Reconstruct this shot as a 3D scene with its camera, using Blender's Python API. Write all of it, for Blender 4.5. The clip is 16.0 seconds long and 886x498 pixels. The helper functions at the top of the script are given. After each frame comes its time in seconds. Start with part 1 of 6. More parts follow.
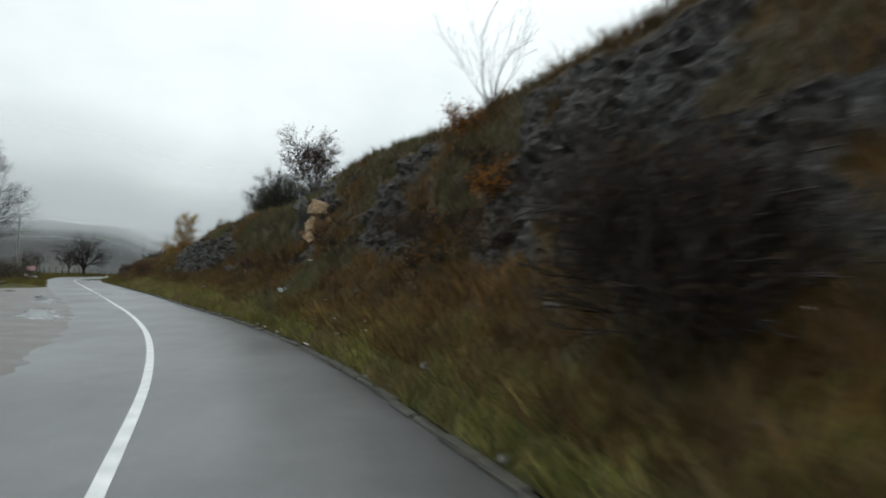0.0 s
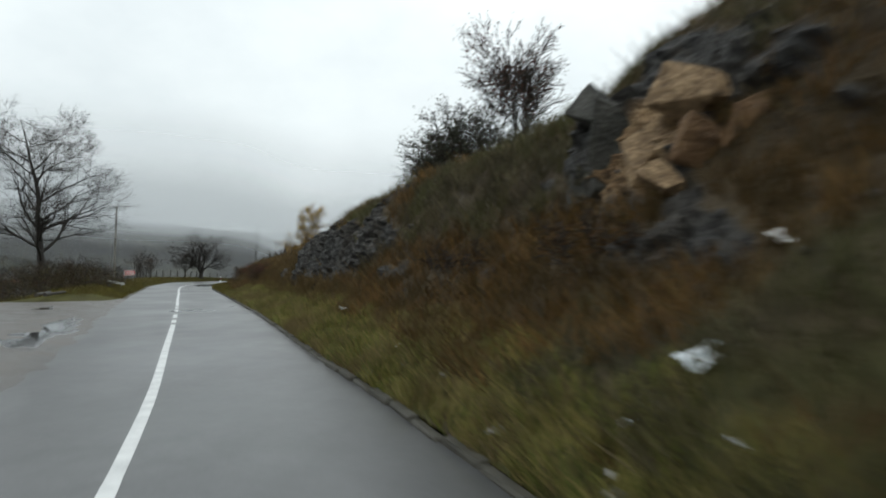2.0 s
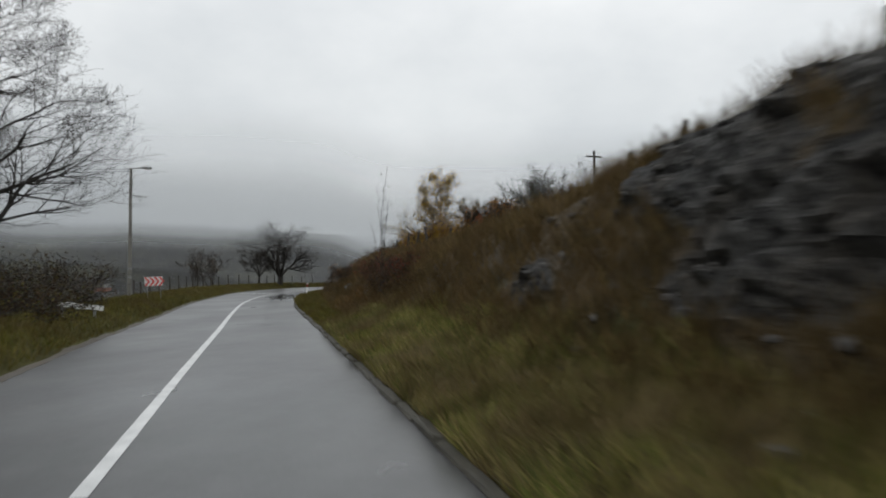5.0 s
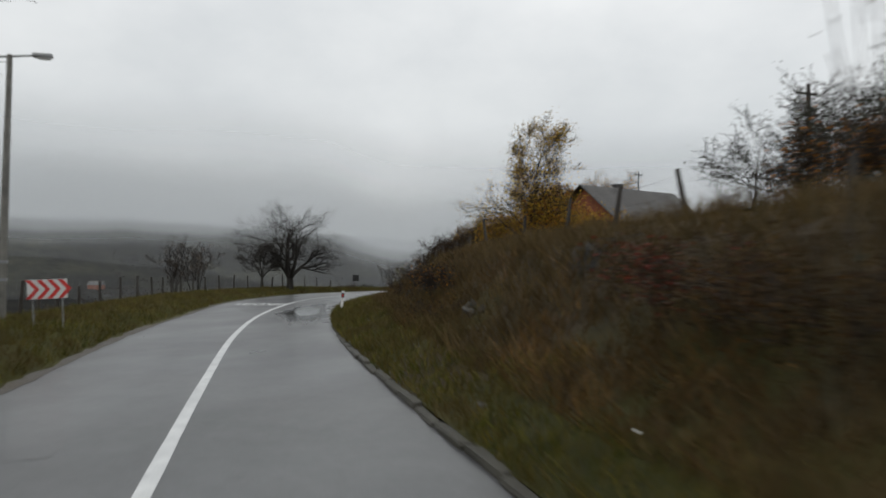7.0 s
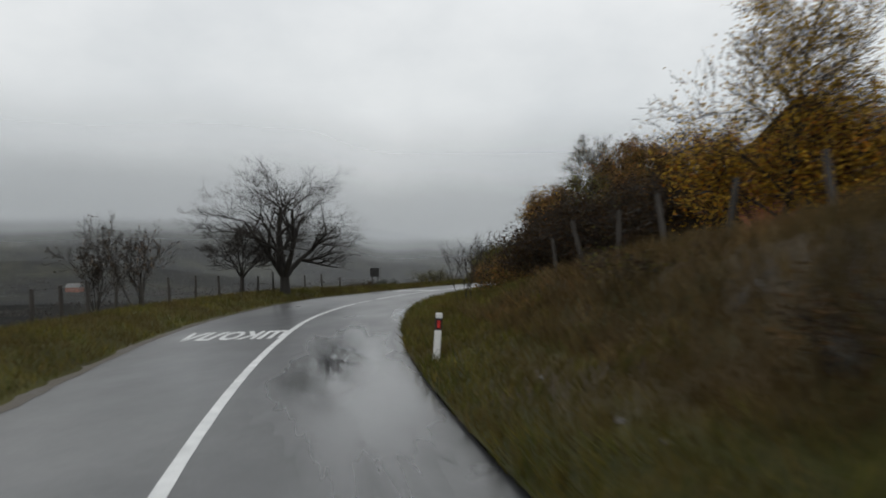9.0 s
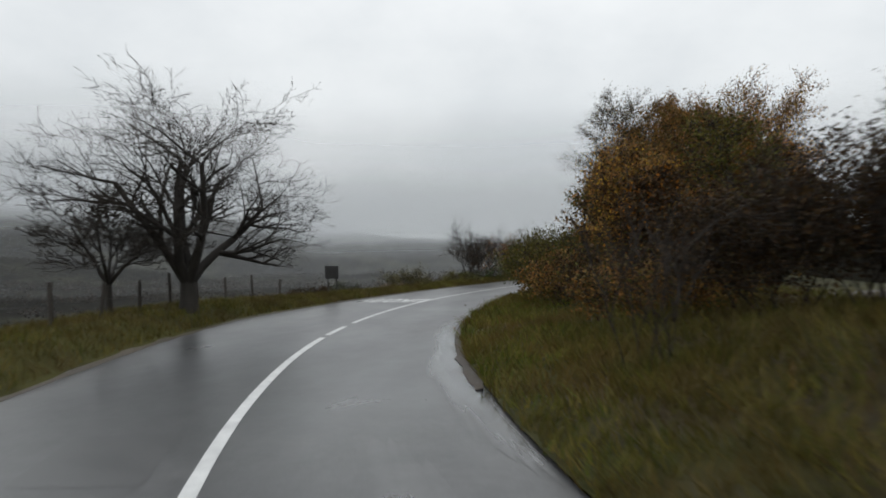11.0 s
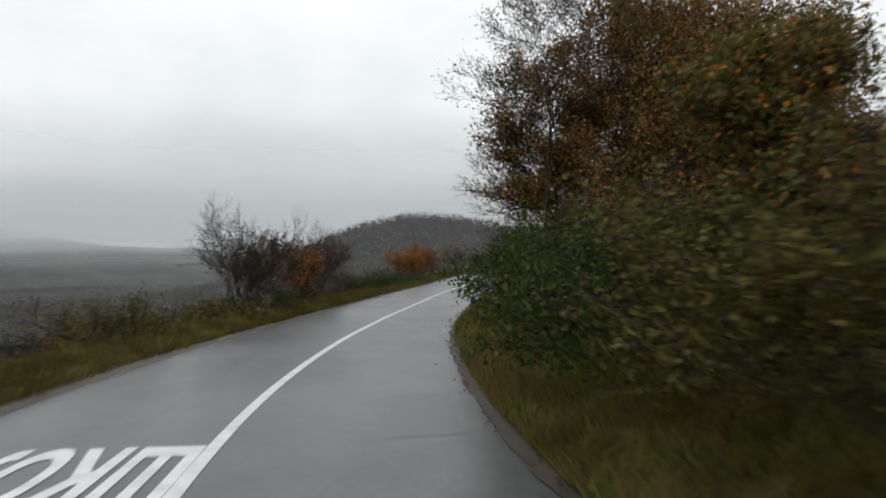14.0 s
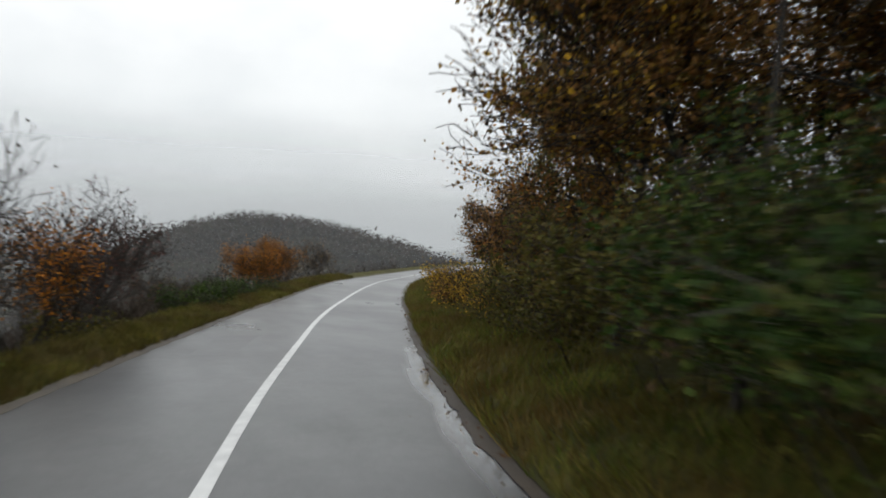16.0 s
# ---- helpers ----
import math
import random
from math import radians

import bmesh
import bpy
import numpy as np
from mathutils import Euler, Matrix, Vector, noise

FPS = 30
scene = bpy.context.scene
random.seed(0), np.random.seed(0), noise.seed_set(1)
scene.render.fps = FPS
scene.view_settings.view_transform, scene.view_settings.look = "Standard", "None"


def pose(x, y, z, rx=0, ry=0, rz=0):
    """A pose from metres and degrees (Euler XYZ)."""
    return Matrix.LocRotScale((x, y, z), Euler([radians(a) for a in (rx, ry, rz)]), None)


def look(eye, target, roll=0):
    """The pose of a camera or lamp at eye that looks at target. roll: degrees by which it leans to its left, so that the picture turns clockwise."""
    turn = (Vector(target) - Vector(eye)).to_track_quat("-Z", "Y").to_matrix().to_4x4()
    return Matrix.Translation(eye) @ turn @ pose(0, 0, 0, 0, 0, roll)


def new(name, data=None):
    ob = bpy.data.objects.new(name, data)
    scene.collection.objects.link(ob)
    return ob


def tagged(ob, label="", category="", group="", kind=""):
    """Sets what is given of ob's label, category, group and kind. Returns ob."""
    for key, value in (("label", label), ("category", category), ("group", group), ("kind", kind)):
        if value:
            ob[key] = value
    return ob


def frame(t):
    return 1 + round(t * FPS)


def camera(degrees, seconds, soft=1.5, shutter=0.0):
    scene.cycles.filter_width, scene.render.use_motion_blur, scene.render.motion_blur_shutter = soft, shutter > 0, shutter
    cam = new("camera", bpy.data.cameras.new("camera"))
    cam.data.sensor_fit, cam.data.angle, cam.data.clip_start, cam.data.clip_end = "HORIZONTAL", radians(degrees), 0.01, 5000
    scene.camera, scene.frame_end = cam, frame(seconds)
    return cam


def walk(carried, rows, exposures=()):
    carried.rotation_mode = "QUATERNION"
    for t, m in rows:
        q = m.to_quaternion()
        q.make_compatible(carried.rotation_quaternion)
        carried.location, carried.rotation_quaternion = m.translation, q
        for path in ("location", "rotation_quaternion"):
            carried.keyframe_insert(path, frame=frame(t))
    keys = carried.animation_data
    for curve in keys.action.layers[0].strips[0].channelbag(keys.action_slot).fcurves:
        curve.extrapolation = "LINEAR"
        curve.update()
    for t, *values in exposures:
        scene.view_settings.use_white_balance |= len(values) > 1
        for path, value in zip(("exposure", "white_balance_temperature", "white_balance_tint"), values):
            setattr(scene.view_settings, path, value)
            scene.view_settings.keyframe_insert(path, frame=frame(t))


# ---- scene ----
# seconds, x, y, z, yaw, pitch, roll
PATH = [
    (0, 0.151, -0.796, 1.609, -0.909, 2.200, -1.938),
    (0.5, -1.004, 3.630, 1.632, 1.528, 2.092, -1.755),
    (1, -2.338, 8.079, 1.650, 3.806, 2.144, -1.722),
    (1.5, -3.869, 12.364, 1.639, 6.128, 1.998, -1.729),
    (2, -5.519, 16.578, 1.622, 8.193, 2.025, -1.600),
    (2.5, -7.303, 20.741, 1.619, 10.079, 1.892, -1.329),
    (3, -9.160, 24.784, 1.588, 11.812, 1.794, -0.940),
    (3.5, -11.135, 28.794, 1.550, 13.113, 1.965, -0.594),
    (4, -13.094, 32.853, 1.519, 13.672, 1.665, -0.097),
    (4.2, -13.825, 34.530, 1.517, 13.884, 1.736, 0.045),
    (4.5, -15.034, 37.076, 1.526, 14.107, 1.794, 0.138),
    (5, -17.235, 41.339, 1.555, 14.302, 1.751, -0.000),
    (5.5, -19.554, 45.539, 1.584, 14.354, 1.627, -0.361),
    (6, -21.882, 49.597, 1.604, 14.338, 1.538, -0.764),
    (6.3, -23.228, 51.921, 1.607, 14.333, 1.569, -0.920),
    (6.5, -24.093, 53.417, 1.602, 14.342, 1.652, -0.963),
    (7, -26.078, 57.215, 1.566, 14.225, 1.893, -0.812),
    (7.5, -28.228, 61.344, 1.570, 14.166, 1.303, 0.178),
    (8, -30.248, 65.344, 1.568, 14.110, 0.790, 1.066),
    (8.5, -32.207, 69.214, 1.576, 13.712, 0.813, 1.296),
    (8.7, -33.011, 70.752, 1.585, 13.566, 0.912, 1.320),
    (9, -34.142, 72.994, 1.603, 13.210, 1.010, 1.267),
    (9.5, -35.838, 76.562, 1.633, 12.295, 1.022, 1.063),
    (10, -37.333, 79.927, 1.654, 11.011, 0.863, 0.883),
    (10.5, -38.651, 83.099, 1.671, 9.421, 0.624, 0.793),
    (10.8, -39.374, 84.914, 1.681, 8.339, 0.524, 0.783),
    (11, -39.830, 86.088, 1.690, 7.573, 0.507, 0.785),
    (11.5, -40.868, 88.995, 1.707, 5.553, 0.113, 0.804),
    (12, -41.949, 92.255, 1.717, 2.794, 0.116, 0.916),
    (12.5, -42.727, 96.137, 1.737, -0.961, 0.641, 0.959),
    (13, -43.238, 99.820, 1.730, -5.217, 0.670, 0.746),
    (13.5, -43.504, 103.539, 1.684, -9.531, 0.759, 0.379),
    (14, -43.531, 107.185, 1.669, -13.541, 1.231, 0.269),
    (14.5, -43.377, 110.452, 1.707, -16.903, 1.331, -0.003),
    (15, -43.037, 114.076, 1.681, -19.931, 1.630, 0.128),
    (15.5, -42.427, 117.936, 1.654, -23.278, 1.703, 0.163),
    (16, -41.629, 121.742, 1.630, -26.319, 1.634, -0.632),
]
cam = camera(61.95, 16.0, soft=1.8, shutter=0.5)
walk(cam, [(t, pose(x, y, z, 90 + p, r, w)) for t, x, y, z, w, p, r in PATH],
     exposures=[(0, 0.3, 6350, 5), (2, 0.28, 6350, 5), (3.5, 0.19, 6400, 7), (4.5, 0.05, 6500, 10), (8.5, -0.08, 6550, 10), (11, 0.08, 6500, 10), (13, 0.18, 6550, 10), (16, 0.29, 6600, 10)])

# ---- world and sun: a low overcast sky ----
SUN_ELEV, SUN_TURN = radians(38), radians(200)
world = bpy.data.worlds.new("overcast")
world.use_nodes = True
scene.world = world
wt = world.node_tree
wt.nodes.clear()


def node(tree, kind, **inputs):
    n = tree.nodes.new(kind)
    for key, value in inputs.items():
        n.inputs[key.replace("_", " ")].default_value = value
    return n


def ramp(tree, source, stops, interp="LINEAR"):
    r = tree.nodes.new("ShaderNodeValToRGB")
    r.color_ramp.interpolation = interp
    el = r.color_ramp.elements
    while len(el) < len(stops):
        el.new(0.5)
    for e, (p, c) in zip(el, stops):
        e.position = p
        e.color = (*c, 1) if isinstance(c, tuple) else (c, c, c, 1)
    tree.links.new(source, r.inputs[0])
    return r.outputs[0]


def mathn(tree, op, a, b=None, c=None, clamp=False):
    m = tree.nodes.new("ShaderNodeMath")
    m.operation, m.use_clamp = op, clamp
    for i, v in enumerate((a, b, c)):
        if v is None:
            continue
        if isinstance(v, (int, float)):
            m.inputs[i].default_value = v
        else:
            tree.links.new(v, m.inputs[i])
    return m.outputs[0]


def mixc(tree, fac, a, b, blend="MIX"):
    m = tree.nodes.new("ShaderNodeMix")
    m.data_type, m.blend_type = "RGBA", blend
    for slot, v in ((0, fac), (6, a), (7, b)):
        if isinstance(v, (int, float)):
            m.inputs[slot].default_value = v
        elif isinstance(v, tuple):
            m.inputs[slot].default_value = (*v, 1)
        else:
            tree.links.new(v, m.inputs[slot])
    return m.outputs[2]


sky = wt.nodes.new("ShaderNodeTexSky")
sky.sky_type, sky.sun_disc = "NISHITA", False
sky.sun_elevation, sky.sun_rotation = SUN_ELEV, SUN_TURN
coord = wt.nodes.new("ShaderNodeTexCoord")
sep = wt.nodes.new("ShaderNodeSeparateXYZ")
wt.links.new(coord.outputs["Generated"], sep.inputs[0])
squash = node(wt, "ShaderNodeMapping", Scale=(1.0, 1.0, 1.7))
wt.links.new(coord.outputs["Generated"], squash.inputs[0])
clouds = node(wt, "ShaderNodeTexNoise", Scale=2.6, Detail=6.0, Roughness=0.55)
wt.links.new(squash.outputs[0], clouds.inputs["Vector"])
cloud_tone = ramp(wt, clouds.outputs[0], [(0.28, (0.78, 0.80, 0.82)), (0.72, (1.04, 1.04, 1.04))])
rise = ramp(wt, sep.outputs[2], [(0.0, (0.40, 0.42, 0.43)), (0.03, (0.46, 0.48, 0.49)), (0.055, (0.53, 0.55, 0.56)), (0.11, (0.68, 0.70, 0.71)), (0.2, (0.83, 0.855, 0.86)),
                                 (0.35, (0.95, 0.97, 0.975)), (1.0, (1.0, 1.02, 1.03))])
cover = mixc(wt, 1.0, rise, cloud_tone, "MULTIPLY")
thin_sky = mixc(wt, 1.0, sky.outputs[0], (0.1, 0.1, 0.1), "MULTIPLY")
whole = mixc(wt, 0.95, thin_sky, cover)
back = node(wt, "ShaderNodeBackground", Strength=1.0)
wt.links.new(whole, back.inputs[0])
wout = wt.nodes.new("ShaderNodeOutputWorld")
wt.links.new(back.outputs[0], wout.inputs[0])

sun = new("sun", bpy.data.lights.new("sun", "SUN"))
sun.data.energy, sun.data.angle, sun.data.color = 0.5, radians(40), (1.0, 0.97, 0.93)
sun.matrix_world = look((0, 0, 60), (0 - math.sin(SUN_TURN) * 60 * math.cos(SUN_ELEV), -math.cos(SUN_TURN) * 60 * math.cos(SUN_ELEV),
                                     60 - 60 * math.sin(SUN_ELEV)))

# ---- materials ----


def material(name):
    m = bpy.data.materials.new(name)
    m.use_nodes = True
    t = m.node_tree
    return m, t, t.nodes["Principled BSDF"]


def noise_out(t, scale, detail=4.0, rough=0.55, space="Object", stretch=(1, 1, 1), out=0):
    c = t.nodes.new("ShaderNodeTexCoord")
    mp = node(t, "ShaderNodeMapping", Scale=stretch)
    t.links.new(c.outputs[space], mp.inputs[0])
    n = node(t, "ShaderNodeTexNoise", Scale=scale, Detail=detail, Roughness=rough)
    t.links.new(mp.outputs[0], n.inputs["Vector"])
    return n.outputs[out]


def bump(t, bs, height, strength, distance):
    b = node(t, "ShaderNodeBump", Strength=strength, Distance=distance)
    t.links.new(height, b.inputs["Height"])
    t.links.new(b.outputs[0], bs.inputs["Normal"])


def surface(name, lo, hi, scale, rough=(0.6, 0.9), fine=40.0, bump_d=0.01, bump_s=0.5, metal=0.0, mid=None, stretch=(1, 1, 1), spec=0.3):
    """A two-scale mottled surface: broad patches between lo and hi, fine grain in the relief."""
    m, t, bs = material(name)
    broad = noise_out(t, scale, 5.0, 0.6, stretch=stretch)
    grain = noise_out(t, fine, 4.0, 0.6, stretch=stretch)
    both = mathn(t, "ADD", mathn(t, "MULTIPLY", broad, 0.65), mathn(t, "MULTIPLY", grain, 0.35))
    stops = [(0.32, lo), (0.68, hi)] if mid is None else [(0.32, lo), (0.5, mid), (0.68, hi)]
    t.links.new(ramp(t, both, stops), bs.inputs["Base Color"])
    t.links.new(ramp(t, both, [(0.3, rough[0]), (0.7, rough[1])]), bs.inputs["Roughness"])
    bs.inputs["Metallic"].default_value = metal
    bs.inputs["Specular IOR Level"].default_value = spec
    bump(t, bs, grain, bump_s, bump_d)
    return m


def foliage(name, colours, thin=0.3, rough=0.5, wilt=None):
    """Leaves and blades: every leaf takes a colour of its own; a part of the light passes through."""
    m, t, bs = material(name)
    g = t.nodes.new("ShaderNodeNewGeometry")
    n = len(colours)
    tone = ramp(t, g.outputs["Random Per Island"], [((i + 0.5) / n, c) for i, c in enumerate(colours)])
    patch = noise_out(t, 0.9, 2.0)
    tone = mixc(t, 1.0, tone, ramp(t, patch, [(0.35, (0.7, 0.7, 0.7)), (0.65, (1.2, 1.15, 1.1))]), "MULTIPLY")
    if wilt:
        tone = mixc(t, ramp(t, noise_out(t, 0.7, 5.0, 0.65), [(0.42, 0.0), (0.62, 0.85)]), tone, wilt)
    t.links.new(tone, bs.inputs["Base Color"])
    bs.inputs["Roughness"].default_value = rough
    bs.inputs["Specular IOR Level"].default_value = 0.12
    tr = t.nodes.new("ShaderNodeBsdfTranslucent")
    t.links.new(tone, tr.inputs[0])
    mx = node(t, "ShaderNodeMixShader", Fac=thin)
    t.links.new(bs.outputs[0], mx.inputs[1])
    t.links.new(tr.outputs[0], mx.inputs[2])
    t.links.new(mx.outputs[0], t.nodes["Material Output"].inputs[0])
    return m


def asphalt_material():
    m, t, bs = material("wet_asphalt")
    wear = noise_out(t, 0.22, 6.0, 0.62)
    streak = noise_out(t, 0.55, 4.0, 0.6, stretch=(1.0, 0.35, 1.0))
    grit = noise_out(t, 35.0, 4.0, 0.75)
    stain = noise_out(t, 1.7, 6.0, 0.7)
    tone = ramp(t, mathn(t, "ADD", mathn(t, "MULTIPLY", wear, 0.6), mathn(t, "MULTIPLY", stain, 0.4)),
                [(0.34, (0.034, 0.036, 0.037)), (0.5, (0.057, 0.059, 0.061)), (0.67, (0.092, 0.093, 0.094))])
    tone = mixc(t, 0.5, tone, mixc(t, 1.0, tone, ramp(t, grit, [(0.3, 0.55), (0.7, 1.5)]), "MULTIPLY"))
    speck = noise_out(t, 9.0, 8.0, 0.75)
    tone = mixc(t, 1.0, tone, ramp(t, speck, [(0.3, 0.78), (0.7, 1.25)]), "MULTIPLY")
    t.links.new(tone, bs.inputs["Base Color"])
    wet = mathn(t, "ADD", mathn(t, "MULTIPLY", streak, 0.6), mathn(t, "MULTIPLY", wear, 0.4))
    film = ramp(t, noise_out(t, 0.35, 3.0, 0.5, stretch=(1.0, 0.45, 1.0)), [(0.40, 0.0), (0.66, 0.07)])
    t.links.new(mathn(t, "SUBTRACT", ramp(t, wet, [(0.3, 0.30), (0.7, 0.42)]), film), bs.inputs["Roughness"])
    bs.inputs["Specular IOR Level"].default_value = 0.5
    return m


def bank_material():
    """Rock where the attribute says rock, soil and litter elsewhere."""
    m, t, bs = material("bank_rock_and_soil")
    at = t.nodes.new("ShaderNodeAttribute")
    at.attribute_name = "rock"
    big = noise_out(t, 0.7, 6.0, 0.6)
    mid = noise_out(t, 3.5, 6.0, 0.65, stretch=(1, 1, 2.2))
    fine = noise_out(t, 24.0, 5.0, 0.65)
    rock = ramp(t, mathn(t, "ADD", mathn(t, "MULTIPLY", mid, 0.6), mathn(t, "MULTIPLY", fine, 0.4)),
                [(0.34, (0.009, 0.009, 0.009)), (0.48, (0.032, 0.032, 0.031)), (0.6, (0.072, 0.071, 0.068)), (0.72, (0.23, 0.225, 0.215))])
    rust = ramp(t, big, [(0.42, (1.0, 1.0, 1.0)), (0.7, (1.0, 0.9, 0.78))])
    rock = mixc(t, 1.0, rock, rust, "MULTIPLY")
    soil = ramp(t, mathn(t, "ADD", mathn(t, "MULTIPLY", big, 0.5), mathn(t, "MULTIPLY", fine, 0.5)),
                [(0.3, (0.024, 0.018, 0.012)), (0.5, (0.06, 0.046, 0.028)), (0.7, (0.115, 0.088, 0.05))])
    turf_at = t.nodes.new("ShaderNodeAttribute")
    turf_at.attribute_name = "turf"
    turf = ramp(t, mathn(t, "ADD", mathn(t, "MULTIPLY", big, 0.5), mathn(t, "MULTIPLY", fine, 0.5)),
                [(0.32, (0.018, 0.018, 0.006)), (0.5, (0.045, 0.046, 0.012)), (0.68, (0.085, 0.07, 0.022))])
    soil = mixc(t, turf_at.outputs["Fac"], soil, turf)
    edge = mathn(t, "ADD", at.outputs["Fac"], mathn(t, "MULTIPLY", mathn(t, "SUBTRACT", fine, 0.5), 0.5))
    och_at = t.nodes.new("ShaderNodeAttribute")
    och_at.attribute_name = "ochre"
    ochre = ramp(t, mathn(t, "ADD", mathn(t, "MULTIPLY", mid, 0.55), mathn(t, "MULTIPLY", fine, 0.45)),
                 [(0.38, (0.04, 0.026, 0.017)), (0.50, (0.20, 0.13, 0.07)), (0.62, (0.38, 0.28, 0.17)), (0.74, (0.52, 0.43, 0.31))])
    rock = mixc(t, och_at.outputs["Fac"], rock, ochre)
    t.links.new(mixc(t, ramp(t, edge, [(0.42, 0.0), (0.58, 1.0)]), soil, rock), bs.inputs["Base Color"])
    bs.inputs["Roughness"].default_value = 0.65
    bs.inputs["Specular IOR Level"].default_value = 0.12
    bump(t, bs, mathn(t, "ADD", mid, mathn(t, "MULTIPLY", fine, 0.5)), 1.0, 0.09)
    return m


def verge_material():
    m, t, bs = material("verge_soil_and_turf")
    big = noise_out(t, 0.5, 5.0, 0.6)
    fine = noise_out(t, 14.0, 6.0, 0.7)
    both = mathn(t, "ADD", mathn(t, "MULTIPLY", big, 0.5), mathn(t, "MULTIPLY", fine, 0.5))
    t.links.new(ramp(t, both, [(0.32, (0.030, 0.024, 0.012)), (0.46, (0.055, 0.052, 0.018)), (0.58, (0.085, 0.082, 0.026)), (0.72, (0.12, 0.098, 0.04))]),
                bs.inputs["Base Color"])
    bs.inputs["Roughness"].default_value = 0.85
    bs.inputs["Specular IOR Level"].default_value = 0.08
    bump(t, bs, fine, 0.8, 0.05)
    return m


def land_material():
    """Far land: fields, scrub and woods in broad patches."""
    m, t, bs = material("far_land")
    field = noise_out(t, 0.012, 5.0, 0.6)
    scrub = noise_out(t, 0.11, 6.0, 0.7)
    both = mathn(t, "ADD", mathn(t, "MULTIPLY", field, 0.6), mathn(t, "MULTIPLY", scrub, 0.4))
    t.links.new(ramp(t, both, [(0.38, (0.009, 0.009, 0.008)), (0.48, (0.016, 0.015, 0.012)), (0.55, (0.026, 0.026, 0.018)), (0.66, (0.05, 0.048, 0.03))]),
                bs.inputs["Base Color"])
    bs.inputs["Roughness"].default_value = 0.95
    bs.inputs["Specular IOR Level"].default_value = 0.0
    bump(t, bs, scrub, 0.6, 0.8)
    return m


PATCH = surface("newer_asphalt", (0.030, 0.031, 0.033), (0.072, 0.073, 0.075), 1.5, (0.29, 0.38), 30.0, 0.002, bump_s=0.1, spec=0.5)
ASPHALT, BANK, VERGE, LAND = asphalt_material(), bank_material(), verge_material(), land_material()
PAINT = surface("worn_road_paint", (0.45, 0.46, 0.46), (0.82, 0.83, 0.82), 3.0, (0.3, 0.5), 60.0, 0.002)
KERB = surface("mossy_kerb_concrete", (0.018, 0.017, 0.012), (0.085, 0.08, 0.064), 1.4, (0.5, 0.8), 30.0, 0.015)
CHIPS = surface("dark_broken_stone", (0.03, 0.029, 0.028), (0.15, 0.145, 0.14), 2.0, (0.6, 0.8), 18.0, 0.02, mid=(0.07, 0.067, 0.063), spec=0.1)
CONCRETE = surface("weathered_concrete", (0.11, 0.105, 0.095), (0.30, 0.29, 0.26), 2.2, (0.6, 0.85), 45.0, 0.01)
GRAVEL = surface("wet_gravel_and_mud", (0.024, 0.020, 0.017), (0.16, 0.14, 0.12), 0.9, (0.22, 0.55), 22.0, 0.03, mid=(0.07, 0.061, 0.052), spec=0.4)
SAND = surface("wet_sandy_soil", (0.035, 0.029, 0.021), (0.115, 0.098, 0.074), 0.9, (0.4, 0.8), 20.0, 0.02)
MUD = surface("wet_brown_mud", (0.022, 0.017, 0.013), (0.070, 0.055, 0.041), 1.2, (0.45, 0.75), 26.0, 0.02)
BARK = surface("dark_wet_bark", (0.010, 0.009, 0.008), (0.045, 0.040, 0.034), 5.0, (0.6, 0.85), 30.0, 0.02, stretch=(1, 1, 0.3))
TWIG = surface("brown_twigs", (0.012, 0.010, 0.008), (0.04, 0.031, 0.024), 2.0, (0.6, 0.8), 20.0, 0.005)
WOOD = surface("weathered_fence_wood", (0.018, 0.016, 0.014), (0.075, 0.066, 0.057), 4.0, (0.6, 0.85), 40.0, 0.008, stretch=(1, 1, 0.2))
WET_ROCK = surface("wet_dark_rock", (0.010, 0.010, 0.009), (0.085, 0.082, 0.075), 2.6, (0.4, 0.7), 14.0, 0.05, mid=(0.034, 0.034, 0.028), spec=0.2, bump_s=1.0)
OCHRE = surface("fresh_ochre_limestone", (0.06, 0.038, 0.02), (0.44, 0.32, 0.19), 4.5, (0.6, 0.8), 18.0, 0.06, mid=(0.21, 0.14, 0.075), bump_s=1.0)
OCHRE_BROWN = surface("iron_stained_limestone", (0.05, 0.03, 0.018), (0.27, 0.165, 0.085), 2.4, (0.6, 0.8), 12.0, 0.06, mid=(0.135, 0.08, 0.04), bump_s=1.0)
ROCK = surface("grey_limestone", (0.05, 0.048, 0.046), (0.30, 0.29, 0.28), 2.0, (0.5, 0.75), 18.0, 0.03, mid=(0.13, 0.125, 0.12))
BRICK = surface("red_hollow_brick", (0.16, 0.055, 0.03), (0.30, 0.105, 0.055), 2.0, (0.7, 0.9), 30.0, 0.01)
ROOF = surface("grey_roof_tiles", (0.06, 0.058, 0.056), (0.16, 0.152, 0.145), 1.2, (0.5, 0.8), 25.0, 0.02)
PLASTER = surface("pale_plaster", (0.40, 0.39, 0.37), (0.62, 0.61, 0.58), 0.8, (0.7, 0.9), 30.0, 0.005)
STEEL = surface("galvanised_steel", (0.22, 0.225, 0.23), (0.40, 0.405, 0.41), 3.0, (0.4, 0.6), 50.0, 0.002, metal=0.7)
DARK = surface("dark_plastic", (0.012, 0.012, 0.012), (0.03, 0.03, 0.03), 5.0, (0.35, 0.5), 50.0, 0.002)
WHITE = surface("white_plastic", (0.62, 0.63, 0.62), (0.82, 0.82, 0.80), 6.0, (0.3, 0.5), 50.0, 0.002)
RED = surface("red_sign_film", (0.55, 0.035, 0.035), (0.68, 0.06, 0.05), 4.0, (0.3, 0.45), 50.0, 0.001)
